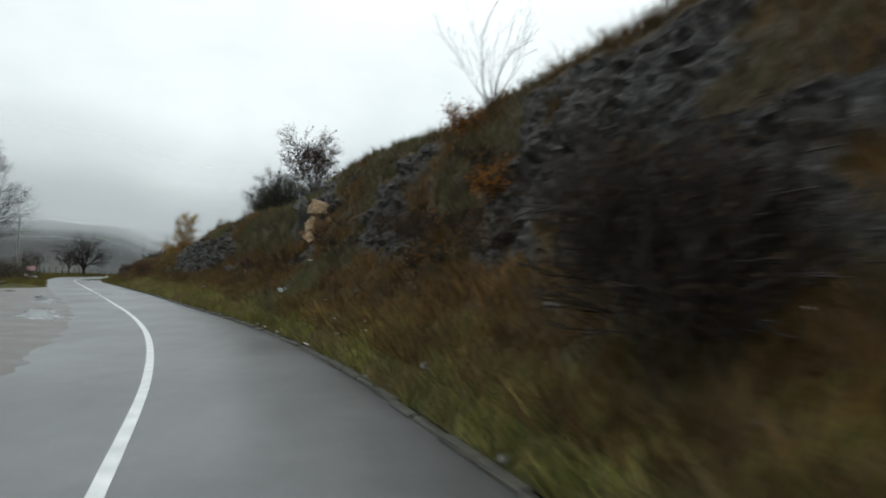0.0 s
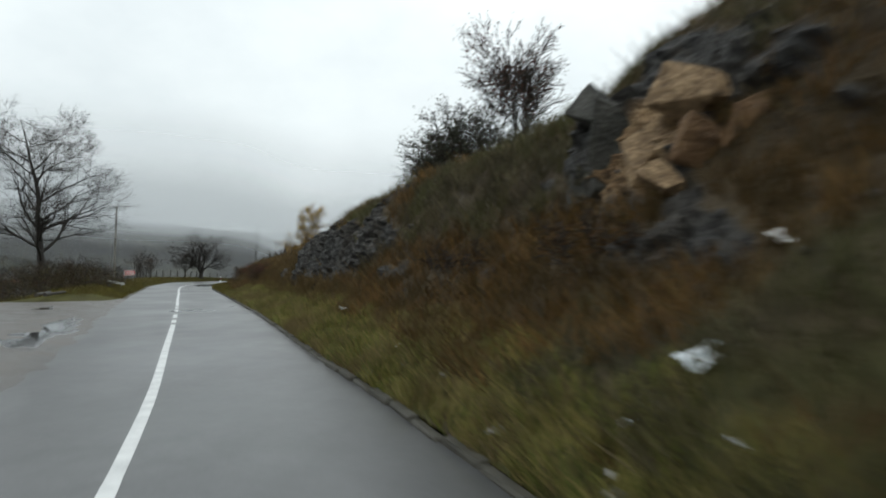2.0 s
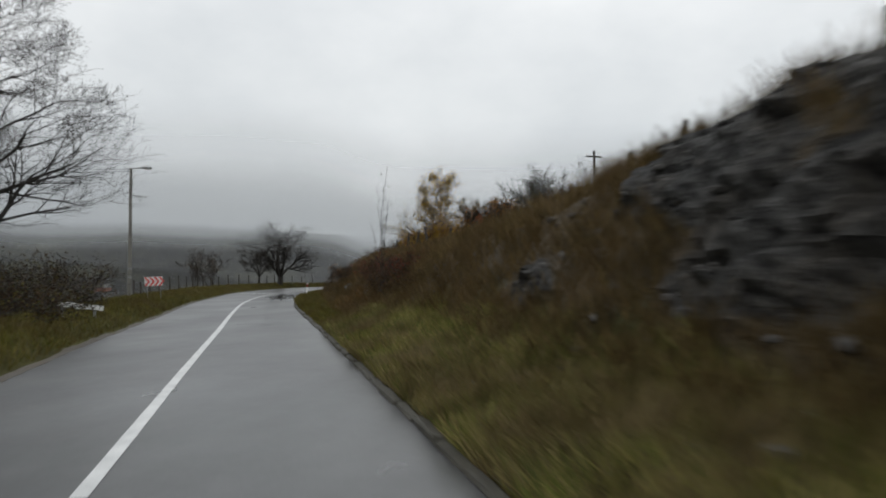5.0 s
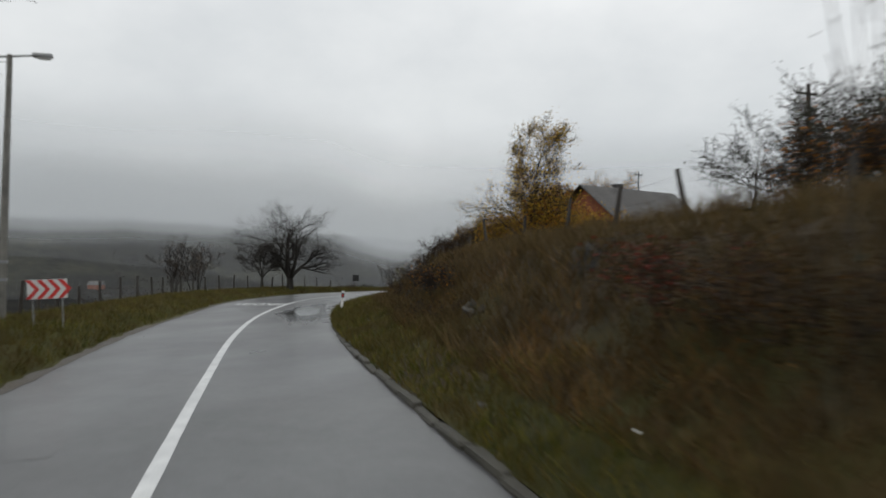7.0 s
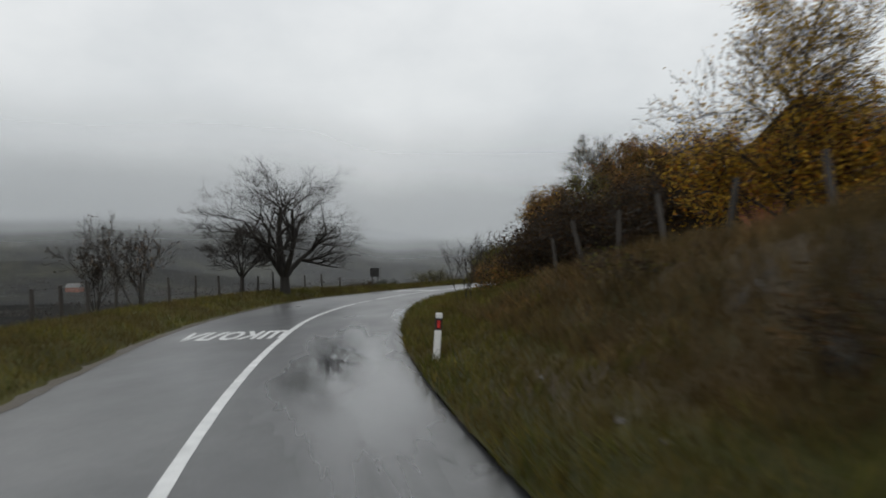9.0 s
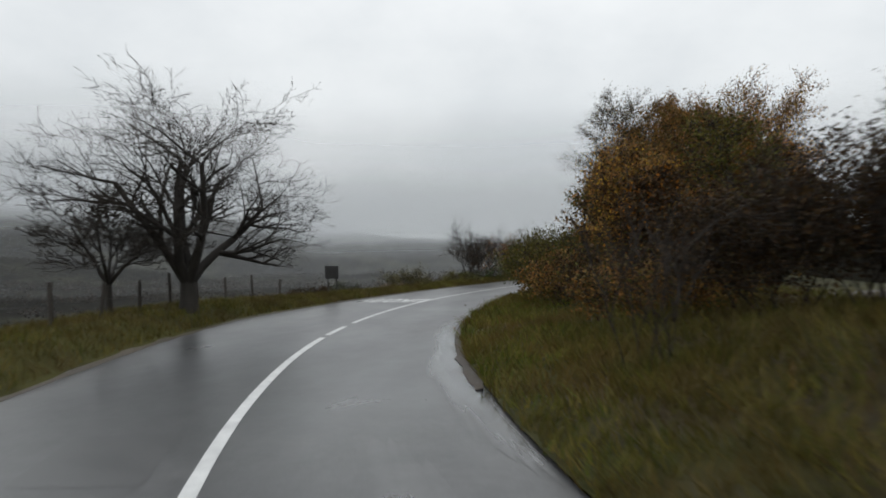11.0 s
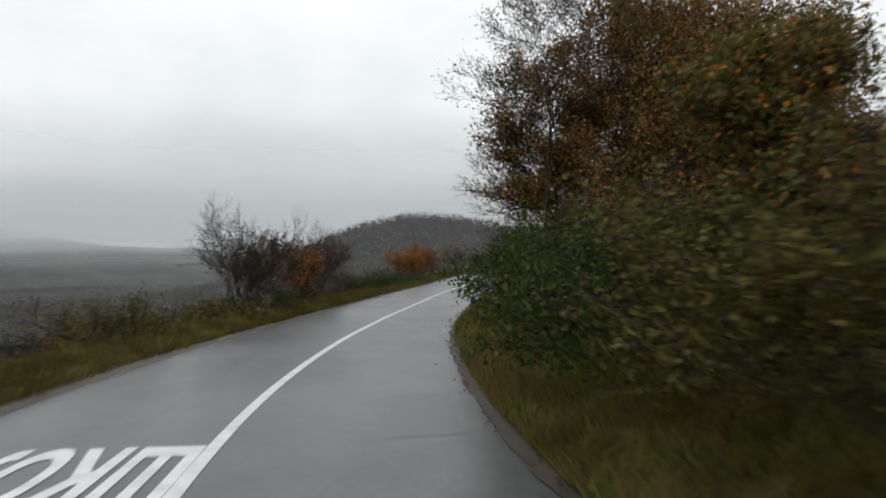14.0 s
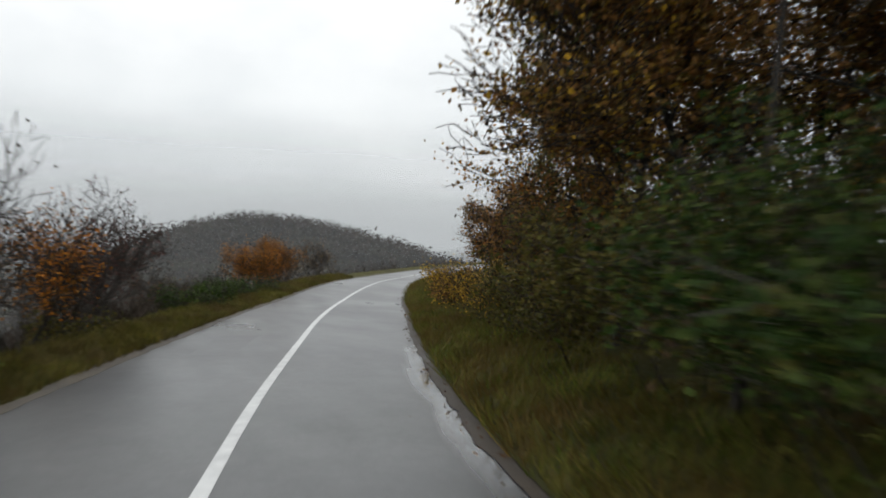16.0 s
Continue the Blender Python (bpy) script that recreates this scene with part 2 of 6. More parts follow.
BLUE_WHITE = surface("crumpled_pale_wrapper", (0.45, 0.55, 0.62), (0.85, 0.86, 0.86), 9.0, (0.3, 0.5), 30.0, 0.005)
WIRE = surface("black_cable", (0.01, 0.01, 0.01), (0.03, 0.03, 0.03), 3.0, (0.4, 0.5), 30.0, 0.001)

G_VERGE = foliage("autumn_verge_grass", [(0.052, 0.068, 0.011), (0.09, 0.102, 0.018), (0.145, 0.135, 0.03), (0.20, 0.16, 0.046), (0.06, 0.046, 0.017)], wilt=(0.095, 0.068, 0.026))
G_YELLOWED = foliage("yellowed_verge_grass", [(0.085, 0.116, 0.025), (0.147, 0.173, 0.040), (0.225, 0.220, 0.062), (0.350, 0.294, 0.119), (0.103, 0.077, 0.037)], wilt=(0.150, 0.112, 0.056))
G_GREEN = foliage("fresh_verge_grass", [(0.058, 0.092, 0.013), (0.10, 0.14, 0.021), (0.155, 0.172, 0.032), (0.21, 0.165, 0.045), (0.06, 0.048, 0.017)], wilt=(0.125, 0.078, 0.025))
G_DRY = foliage("dry_brown_weeds", [(0.061, 0.051, 0.035), (0.111, 0.092, 0.059), (0.171, 0.142, 0.089), (0.105, 0.107, 0.057), (0.046, 0.041, 0.031)], wilt=(0.101, 0.103, 0.043))
G_RUST = foliage("rusty_brown_weeds", [(0.089, 0.054, 0.023), (0.162, 0.094, 0.036), (0.244, 0.140, 0.049), (0.130, 0.103, 0.036), (0.042, 0.029, 0.018)], wilt=(0.068, 0.049, 0.024))
G_PALE = foliage("pale_ridge_grass", [(0.072, 0.060, 0.031), (0.132, 0.108, 0.060), (0.054, 0.050, 0.022), (0.096, 0.066, 0.031)])
G_STRAW = foliage("straw_brown_grass", [(0.088, 0.060, 0.027), (0.145, 0.102, 0.043), (0.207, 0.150, 0.068), (0.104, 0.088, 0.035), (0.051, 0.036, 0.019)], wilt=(0.093, 0.062, 0.027))
L_BROWN = foliage("russet_leaves", [(0.139, 0.071, 0.025), (0.234, 0.119, 0.039), (0.320, 0.166, 0.045), (0.213, 0.144, 0.045), (0.128, 0.094, 0.034)])
# Dead leaves; in the roadside wood their dark tone also paints interior shade.
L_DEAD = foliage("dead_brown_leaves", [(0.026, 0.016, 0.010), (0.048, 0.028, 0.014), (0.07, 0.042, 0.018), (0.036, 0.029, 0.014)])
L_ORANGE = foliage("orange_leaves", [(0.34, 0.13, 0.018), (0.46, 0.20, 0.025), (0.27, 0.095, 0.016), (0.20, 0.10, 0.022)])
L_YELLOW = foliage("yellow_leaves", [(0.50, 0.31, 0.03), (0.38, 0.23, 0.026), (0.56, 0.37, 0.055), (0.24, 0.15, 0.028)])
L_GREEN = foliage("dark_green_leaves", [(0.013, 0.032, 0.006), (0.021, 0.049, 0.008), (0.036, 0.068, 0.011), (0.062, 0.088, 0.016)], thin=0.25, rough=0.58)
L_OLIVE = foliage("olive_yellow_leaves", [(0.07, 0.076, 0.017), (0.10, 0.10, 0.024), (0.145, 0.125, 0.03), (0.095, 0.072, 0.022)])
L_RUST = foliage("wilted_rust_leaves", [(0.07, 0.036, 0.015), (0.11, 0.056, 0.02), (0.15, 0.08, 0.026), (0.06, 0.045, 0.02)])
L_RED = foliage("crimson_leaves", [(0.16, 0.022, 0.016), (0.24, 0.042, 0.026), (0.10, 0.026, 0.02), (0.075, 0.036, 0.02)])
L_PINK = foliage("dull_pink_leaves", [(0.10, 0.045, 0.04), (0.07, 0.032, 0.028), (0.14, 0.07, 0.055), (0.06, 0.042, 0.03)])
L_GREY = foliage("grey_green_leaves", [(0.035, 0.045, 0.032), (0.06, 0.07, 0.05), (0.09, 0.095, 0.07)])
FAR_WOOD = foliage("far_bare_woods", [(0.034, 0.027, 0.021), (0.040, 0.031, 0.024), (0.046, 0.034, 0.026), (0.036, 0.032, 0.023)], thin=0.05)


def water_material():
    """Rain water lying on the asphalt: still in the middle, a wet film at its rim."""
    m, t, bs = material("rain_water")
    wear = noise_out(t, 0.22, 6.0, 0.62)
    stain = noise_out(t, 1.7, 6.0, 0.7)
    tone = ramp(t, mathn(t, "ADD", mathn(t, "MULTIPLY", wear, 0.6), mathn(t, "MULTIPLY", stain, 0.4)),
                [(0.33, (0.038, 0.040, 0.042)), (0.5, (0.059, 0.061, 0.063)), (0.68, (0.092, 0.093, 0.094))])
    speck = noise_out(t, 9.0, 8.0, 0.75)
    tone = mixc(t, 1.0, tone, ramp(t, speck, [(0.3, 0.78), (0.7, 1.25)]), "MULTIPLY")
    t.links.new(tone, bs.inputs["Base Color"])
    at = t.nodes.new("ShaderNodeAttribute")
    at.attribute_name = "depth"
    deep = mathn(t, "ADD", at.outputs["Fac"], mathn(t, "MULTIPLY", mathn(t, "SUBTRACT", noise_out(t, 0.6, 2.0, 0.5), 0.5), 0.5))
    t.links.new(ramp(t, deep, [(0.0, 0.34), (0.3, 0.2), (0.7, 0.03)]), bs.inputs["Roughness"])
    return m


WATER = water_material()


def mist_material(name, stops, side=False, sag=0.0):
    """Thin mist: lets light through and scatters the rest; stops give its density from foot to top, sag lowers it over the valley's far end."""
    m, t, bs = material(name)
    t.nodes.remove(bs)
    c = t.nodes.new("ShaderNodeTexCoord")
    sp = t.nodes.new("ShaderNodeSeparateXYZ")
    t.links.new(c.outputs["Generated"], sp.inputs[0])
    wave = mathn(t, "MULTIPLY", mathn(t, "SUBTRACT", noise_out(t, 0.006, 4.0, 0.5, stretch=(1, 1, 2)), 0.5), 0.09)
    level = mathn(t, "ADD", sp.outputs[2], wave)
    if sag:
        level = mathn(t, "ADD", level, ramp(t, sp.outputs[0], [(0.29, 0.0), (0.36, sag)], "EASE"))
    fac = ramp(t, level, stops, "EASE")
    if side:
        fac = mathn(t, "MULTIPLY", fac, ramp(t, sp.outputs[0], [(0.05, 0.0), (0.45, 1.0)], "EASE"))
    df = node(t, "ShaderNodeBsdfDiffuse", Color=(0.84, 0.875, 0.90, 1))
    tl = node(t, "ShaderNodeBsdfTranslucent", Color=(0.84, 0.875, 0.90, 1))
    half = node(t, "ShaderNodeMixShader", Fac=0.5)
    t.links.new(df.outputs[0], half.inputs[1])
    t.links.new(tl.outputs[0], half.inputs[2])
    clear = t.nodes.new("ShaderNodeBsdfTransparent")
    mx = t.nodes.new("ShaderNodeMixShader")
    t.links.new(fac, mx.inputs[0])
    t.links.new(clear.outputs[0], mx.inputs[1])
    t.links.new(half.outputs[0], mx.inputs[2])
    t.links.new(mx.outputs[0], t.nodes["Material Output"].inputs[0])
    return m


# ---- building helpers ----
def sheet(name, verts, faces, mat, parent=None, smooth=True, label=""):
    """One mesh object from arrays of places and of faces with equally many corners."""
    verts, faces = np.asarray(verts, np.float32), np.asarray(faces, np.int32)
    me = bpy.data.meshes.new(name)
    me.vertices.add(len(verts))
    me.vertices.foreach_set("co", verts.ravel())
    n, k = faces.shape
    me.loops.add(n * k)
    me.loops.foreach_set("vertex_index", faces.ravel())
    me.polygons.add(n)
    me.polygons.foreach_set("loop_start", np.arange(0, n * k, k, dtype=np.int32))
    me.polygons.foreach_set("use_smooth", np.full(n, smooth))
    me.update(calc_edges=True)
    me.materials.append(mat)
    ob = new(name, me)
    if parent is not None:
        ob.parent = parent
    if label:
        ob["label"] = label
    return ob


def part(name, bm, mat, parent=None, label=""):
    """Links a bmesh as one mesh object, under a thing where one is given."""
    me = bpy.data.meshes.new(name)
    bm.to_mesh(me)
    bm.free()
    me.materials.append(mat)
    ob = new(name, me)
    if parent is not None:
        ob.parent = parent
    if label:
        ob["label"] = label
    return ob


def empty(name, m, label, category, group=""):
    ob = new(name)
    ob.matrix_world = m
    return tagged(ob, label, category, group)


def box(bm, x, y, z, sx, sy, sz, bev=0.0, turn=None):
    """Adds a box with its middle at x, y, z to a bmesh."""
    m = Matrix.Translation((x, y, z)) @ (turn or Matrix()) @ Matrix.Diagonal((sx, sy, sz, 1))
    made = bmesh.ops.create_cube(bm, size=1.0, matrix=m)["verts"]
    if bev:
        edges = list({e for v in made for e in v.link_edges})
        bmesh.ops.bevel(bm, geom=edges, offset=bev, segments=2, affect="EDGES", profile=0.6)
    return bm


def tube(bm, p, q, r0, r1, sides=10):
    """Adds a tapered rod from p to q to a bmesh."""
    p, q = Vector(p), Vector(q)
    m = Matrix.Translation((p + q) / 2) @ (q - p).to_track_quat("Z", "Y").to_matrix().to_4x4()
    bmesh.ops.create_cone(bm, cap_ends=True, segments=sides, radius1=r0, radius2=r1, depth=(q - p).length, matrix=m)
    return bm


def grid_faces(n, m):
    i = np.arange(n - 1)[:, None] * m + np.arange(m - 1)[None, :]
    return np.stack([i, i + 1, i + 1 + m, i + m], -1).reshape(-1, 4)


def hash01(a, b, c, seed):
    h = (a.astype(np.int64) * 73856093) ^ (b.astype(np.int64) * 19349663) ^ (c.astype(np.int64) * 83492791) ^ (seed * 2654435761)
    h = (h ^ (h >> 13)) * 1274126177
    h = h ^ (h >> 16)
    return (h & 0xFFFFF) / float(0xFFFFF)


def vnoise(x, y, z, seed=0):
    """Smooth noise from 0 to 1 at unit scale."""
    xi, yi, zi = np.floor(x), np.floor(y), np.floor(z)
    fx, fy, fz = x - xi, y - yi, z - zi
    fx, fy, fz = fx * fx * (3 - 2 * fx), fy * fy * (3 - 2 * fy), fz * fz * (3 - 2 * fz)
    out = 0
    for dx in (0, 1):
        for dy in (0, 1):
            for dz in (0, 1):
                w = (fx if dx else 1 - fx) * (fy if dy else 1 - fy) * (fz if dz else 1 - fz)
                out = out + w * hash01(xi + dx, yi + dy, zi + dz, seed)
    return out


def fbm(x, y, z=0.0, octaves=4, seed=0):
    z = z + 0 * x
    out, amp, tot = 0, 1.0, 0.0
    for k in range(octaves):
        out = out + amp * vnoise(x * 2 ** k, y * 2 ** k, z * 2 ** k, seed + k)
        tot += amp
        amp *= 0.5
    return out / tot


def smooth(a, b, x):
    u = np.clip((x - a) / (b - a), 0, 1)
    return u * u * (3 - 2 * u)


# ---- the road's line: s runs along its white centre line, d is metres to the right of it ----
LINE = np.array([(7.84, -25.27), (3.40, -12.22), (0.62, -4.16), (-1.66, 2.92), (-3.91, 10.01), (-6.59, 17.01), (-9.77, 23.95), (-13.28, 30.87), (-16.88, 37.89), (-20.56, 44.98),
                 (-24.31, 52.10), (-28.03, 59.23), (-31.75, 66.28), (-35.29, 73.23), (-38.41, 80.15), (-41.03, 87.08), (-43.16, 94.00), (-44.38, 100.99), (-44.58, 108.00), (-43.88, 115.01),
                 (-42.34, 122.01), (-40.25, 129.02), (-37.77, 136.03), (-34.84, 143.71), (-31.03, 152.23), (-25.90, 161.33), (-19.26, 170.39), (-10.86, 178.90), (-1.26, 186.37), (11.81, 194.30)])


def dense_line(ctrl, steps=24):
    p = np.vstack([2 * ctrl[0] - ctrl[1], ctrl, 2 * ctrl[-1] - ctrl[-2]])
    u = np.linspace(0, 1, steps, endpoint=False)[:, None]
    out = [0.5 * (2 * b + (c - a) * u + (2 * a - 5 * b + 4 * c - d) * u ** 2 + (3 * b - a - 3 * c + d) * u ** 3)
           for a, b, c, d in zip(p[:-3], p[1:-2], p[2:-1], p[3:])]
    return np.vstack(out)


AXIS = dense_line(LINE)
AXIS_S = np.r_[0, np.cumsum(np.hypot(*np.diff(AXIS, axis=0).T))]
AXIS_S -= AXIS_S[np.argmin(abs(AXIS[:, 1]))]
AXIS_T = np.gradient(AXIS, axis=0)
AXIS_T /= np.linalg.norm(AXIS_T, axis=1)[:, None]
S0, S1 = AXIS_S[0], AXIS_S[-1]


def on_line(s, d):
    """The place x, y at s along the road and d to its right."""
    s, d = np.broadcast_arrays(np.asarray(s, float), np.asarray(d, float))
    x, y = np.interp(s, AXIS_S, AXIS[:, 0]), np.interp(s, AXIS_S, AXIS[:, 1])
    tx, ty = np.interp(s, AXIS_S, AXIS_T[:, 0]), np.interp(s, AXIS_S, AXIS_T[:, 1])
    return x + ty * d, y - tx * d


def heading(s):
    """The road's direction at s as a turn about z, in degrees from +y."""
    return math.degrees(math.atan2(-np.interp(s, AXIS_S, AXIS_T[:, 0]), np.interp(s, AXIS_S, AXIS_T[:, 1])))


def off_line(x, y):
    x, y = np.asarray(x, float).ravel(), np.asarray(y, float).ravel()
    s, d = np.empty_like(x), np.empty_like(x)
    for a in range(0, len(x), 4000):
        xx, yy = x[a:a + 4000, None], y[a:a + 4000, None]
        k = ((AXIS[:, 0] - xx) ** 2 + (AXIS[:, 1] - yy) ** 2).argmin(1)
        dx, dy = xx[:, 0] - AXIS[k, 0], yy[:, 0] - AXIS[k, 1]
        side = dx * AXIS_T[k, 1] - dy * AXIS_T[k, 0]
        s[a:a + 4000] = AXIS_S[k]
        d[a:a + 4000] = np.hypot(dx, dy) * np.where(side >= 0, 1, -1)
    return s, d


# Cross-sections of the land right of the road: distance and height of eight bends at each s.
RIGHT_S = np.array([-30, 8, 28, 38, 45, 53, 62, 80, 90, 97, 106, 130, 240])
RIGHT_D = np.array([(2.85, 3.4, 4.3, 5.2, 6.0, 6.3, 7.2, 13)] * 3 + [(2.85, 3.6, 4.5, 5.1, 5.6, 6.0, 7.0, 13)] + [(2.85, 3.6, 4.6, 5.0, 5.4, 5.8, 6.8, 13)] * 5
                   + [(2.85, 4.0, 4.8, 5.2, 5.6, 6.0, 7.0, 13)] * 4)
RIGHT_Z = np.array([(0.06, 0.5, 1.0, 1.95, 2.9, 4.1, 5.95, 6.7), (0.06, 0.5, 1.0, 1.95, 2.9, 4.1, 5.95, 6.7), (0.06, 0.5, 1.0, 1.95, 2.8, 4.0, 5.45, 6.1),
                    (0.06, 0.4, 0.9, 1.8, 2.8, 3.8, 4.8, 5.3), (0.06, 0.35, 0.8, 1.5, 2.6, 3.4, 4.2, 4.7), (0.06, 0.3, 0.7, 1.3, 2.0, 2.7, 3.35, 3.7),
                    (0.05, 0.3, 0.65, 1.1, 1.7, 2.2, 2.7, 2.9), (0.05, 0.28, 0.6, 1.0, 1.55, 2.0, 2.35, 2.5), (0.05, 0.25, 0.5, 0.8, 1.2, 1.55, 1.85, 2.1),
                    (0.05, 0.2, 0.42, 0.65, 0.9, 1.1, 1.35, 1.7), (0.03, 0.14, 0.24, 0.32, 0.40, 0.48, 0.6, 0.9), (0.03, 0.14, 0.24, 0.3, 0.35, 0.4, 0.5, 0.8),
                    (0.03, 0.14, 0.24, 0.3, 0.35, 0.4, 0.5, 0.8)])
CREST = ((-30, 8, 20, 26, 28.4, 32, 39, 42, 47, 51, 56, 64, 71, 79, 86, 89, 93, 97, 106, 240),
         (5.7, 5.7, 5.65, 5.65, 4.85, 4.4, 4.5, 4.2, 3.95, 3.6, 3.05, 2.48, 2.38, 2.35, 2.2, 1.9, 1.68, 1.35, 0.6, 0.5))
LEFT_EDGE = ((-30, 12, 30, 40, 52, 62, 72, 82, 90, 97, 105, 115, 125, 132, 145, 160, 180, 240), (-2.06, -1.88, -1.62, -1.98, -2.35, -2.5, -2.34, -2.43, -2.45, -2.88, -3.04, -3.37, -2.8, -2.73, -2.63, -2.44, -2.47, -2.67))


def road_rise(s):
    """The road is level at first and climbs at its end."""
    return np.interp(s, (-100, 138, 144, 150, 156, 162, 168, 174, 180, 186, 220), (0, 0, 0.05, 0.13, 0.25, 0.37, 0.67, 0.95, 1.11, 1.34, 2.8))


def left_edge(s):
    return np.interp(s, *LEFT_EDGE)


RIGHT_EDGE = ((-30, 0, 15, 30, 45, 60, 76, 83, 95, 104, 112, 120, 127, 136, 145, 155, 170, 240), (2.78, 2.89, 2.95, 2.66, 2.76, 2.61, 2.4, 2.41, 2.55, 2.84, 2.89, 2.93, 2.74, 2.42, 2.44, 2.67, 2.18, 2.37))


def right_edge(s):
    return np.interp(s, *RIGHT_EDGE)


def bank_bends(s):
    """Distances and heights of the eight bends of the right bank at s; the upper five follow the crest line."""
    dk = [np.interp(s, RIGHT_S, RIGHT_D[:, k]) for k in range(8)]
    zk = [np.interp(s, RIGHT_S, RIGHT_Z[:, k]) for k in range(8)]
    lift = np.interp(s, *CREST) / zk[6]
    zk = [z if k < 3 else z * lift for k, z in enumerate(zk)]
    dk[0] = right_edge(s) + 0.14
    return dk, zk


def right_land(s, d):
    """Height of the land right of the road."""
    s, d = np.broadcast_arrays(np.asarray(s, float), np.asarray(d, float))
    dk, zk = bank_bends(s)
    z = zk[0] + 0 * d
    for k in range(7):
        u = np.clip((d - dk[k]) / (dk[k + 1] - dk[k]), 0, 1)
        z = z + u * (zk[k + 1] - zk[k])
    return z + np.clip(d - 13, 0, 60) * 0.02


def left_land(s, d):
    """Height of the land left of the road: a lay-by first, then a low bank that drops to the valley."""
    o = left_edge(s) - d
    lay = smooth(50, 60, s)
    flat = np.interp(o, (0, 6.5, 9, 14, 30, 60), (0, 0.02, 0.3, 0.2, -1.5, -6))
    bank = np.interp(o, (0, 0.3, 0.8, 2.0, 3.2, 6, 9, 14, 30, 60), (0, 0.05, 0.25, 0.36, 0.24, -0.6, -1.6, -3.4, -8.5, -16))
    narrow = np.interp(o, (0, 0.4, 0.9, 1.5, 2.4, 5, 9, 14, 30, 60), (0, 0.03, 0.16, 0.14, -0.15, -1.0, -2.3, -4.0, -9.0, -17))
    bank = bank + (narrow - bank) * smooth(116, 128, s)
    return flat * (1 - lay) + bank * lay


def land(s, d, x, y):
    z = np.where(d > 0, right_land(s, np.maximum(d, 2.85)), left_land(s, np.minimum(d, left_edge(s))))
    z = z + road_rise(s) * (1 - smooth(15, 60, abs(d)))
    far = np.hypot(x + 40, y - 80)
    o = np.clip(-d - 60, 0, None)
    z = z - np.where(d < 0, 22 * (1 - np.exp(-o / 150)), 0)
    west = np.degrees(np.arctan2(-40 - x, np.maximum(y - 80, 1.0)))
    z = z + smooth(np.interp(west, (10, 34), (420, 340)), np.interp(west, (10, 34), (1500, 980)), far) * np.interp(west, (10, 40), (0.75, 1.25)) * (95 + 60 * (fbm(x / 420, y / 420, 0, 3, 5) - 0.5)) * np.where(d < 0, 1.0, 0.7)
    side = np.where(x < 15, 62.0, 95.0)
    hill = 33.2 * np.exp(-(((x - 15) / side) ** 2 + ((y - 395) / 90) ** 2)) - 14
    z = np.maximum(z, hill)
    z = z + np.clip(far - 60, 0, 300) / 300 * 5 * (fbm(x / 60, y / 60, 0, 3, 2) - 0.5)
    return z


def height(s, d):
    """Height of the finished ground at s, d."""
    x, y = on_line(s, d)
    return float(land(np.array([s]), np.array([d]), np.array([x]).ravel(), np.array([y]).ravel())[0])

# ---- ground: one sheet to the horizon ----


def axis_steps(a, b, step, reach):
    core = np.arange(a, b + step / 2, step)
    grow = np.cumsum(step * 1.065 ** np.arange(1, 100))
    grow = grow[grow < reach]
    return np.r_[a - grow[::-1], core, b + grow]


def build_ground():
    xs, ys = axis_steps(-75, 20, 1.5, 2600), axis_steps(-30, 196, 1.5, 2600)
    gx, gy = np.meshgrid(xs, ys, indexing="ij")
    s, d = off_line(gx, gy)
    x, y = gx.ravel(), gy.ravel()
    z = land(s, d, x, y)
    reach = np.interp(s, (114, 124), (9.5, 5.2))
    inner = (1 - smooth(11.5, 13.0, d)) * (1 - smooth(0, 1.5, -d - reach))
    z = z - 0.6 * inner - 0.05
    ob = sheet("ground", np.stack([x, y, z], 1), grid_faces(len(xs), len(ys)), LAND)
    return tagged(ob, "autumn fields and scrub falling into a misty valley", "ground", kind="structure")


def strip(name, s, across, mat, kind_label, category="ground"):
    """A ground strip: s along the road, across(s) gives d and z arrays over the width."""
    d, z = across(s[:, None])
    z = z + road_rise(s[:, None])
    x, y = on_line(s[:, None] + 0 * d, d)
    ob = sheet(name, np.stack([x, y, z], -1).reshape(-1, 3), grid_faces(d.shape[0], d.shape[1]), mat)
    return tagged(ob, kind_label, category, kind="structure")


def build_road():
    s = np.arange(S0, S1, 0.5)

    def across(sv):
        u = np.linspace(0, 1, 15)[None, :]
        le = left_edge(sv) - 0.06 - 0.6 * smooth(7, 9, sv) * (1 - smooth(52, 55, sv)) + 0.10 * (fbm(sv * 1.3, sv * 0 + 3.0, 0, 3, 4) - 0.5)
        re = right_edge(sv) + 0.08 + 0.10 * (fbm(sv * 1.1, sv * 0 + 9.0, 0, 3, 8) - 0.5)
        d = le + (re - le) * u
        return d, 0 * d
    return strip("road", s, across, ASPHALT, "wet grey asphalt country road, worn and patched", "road")


def blocks(a, b, c, la, lb, seed):
    """Random step heights of broken rock: long, low blocks of uneven size."""
    row = np.floor(b / lb)
    col = np.floor(a / la + hash01(row, row * 0, row * 0, seed + 1) * 3.1)
    return hash01(row, col, np.floor(c / la), seed)


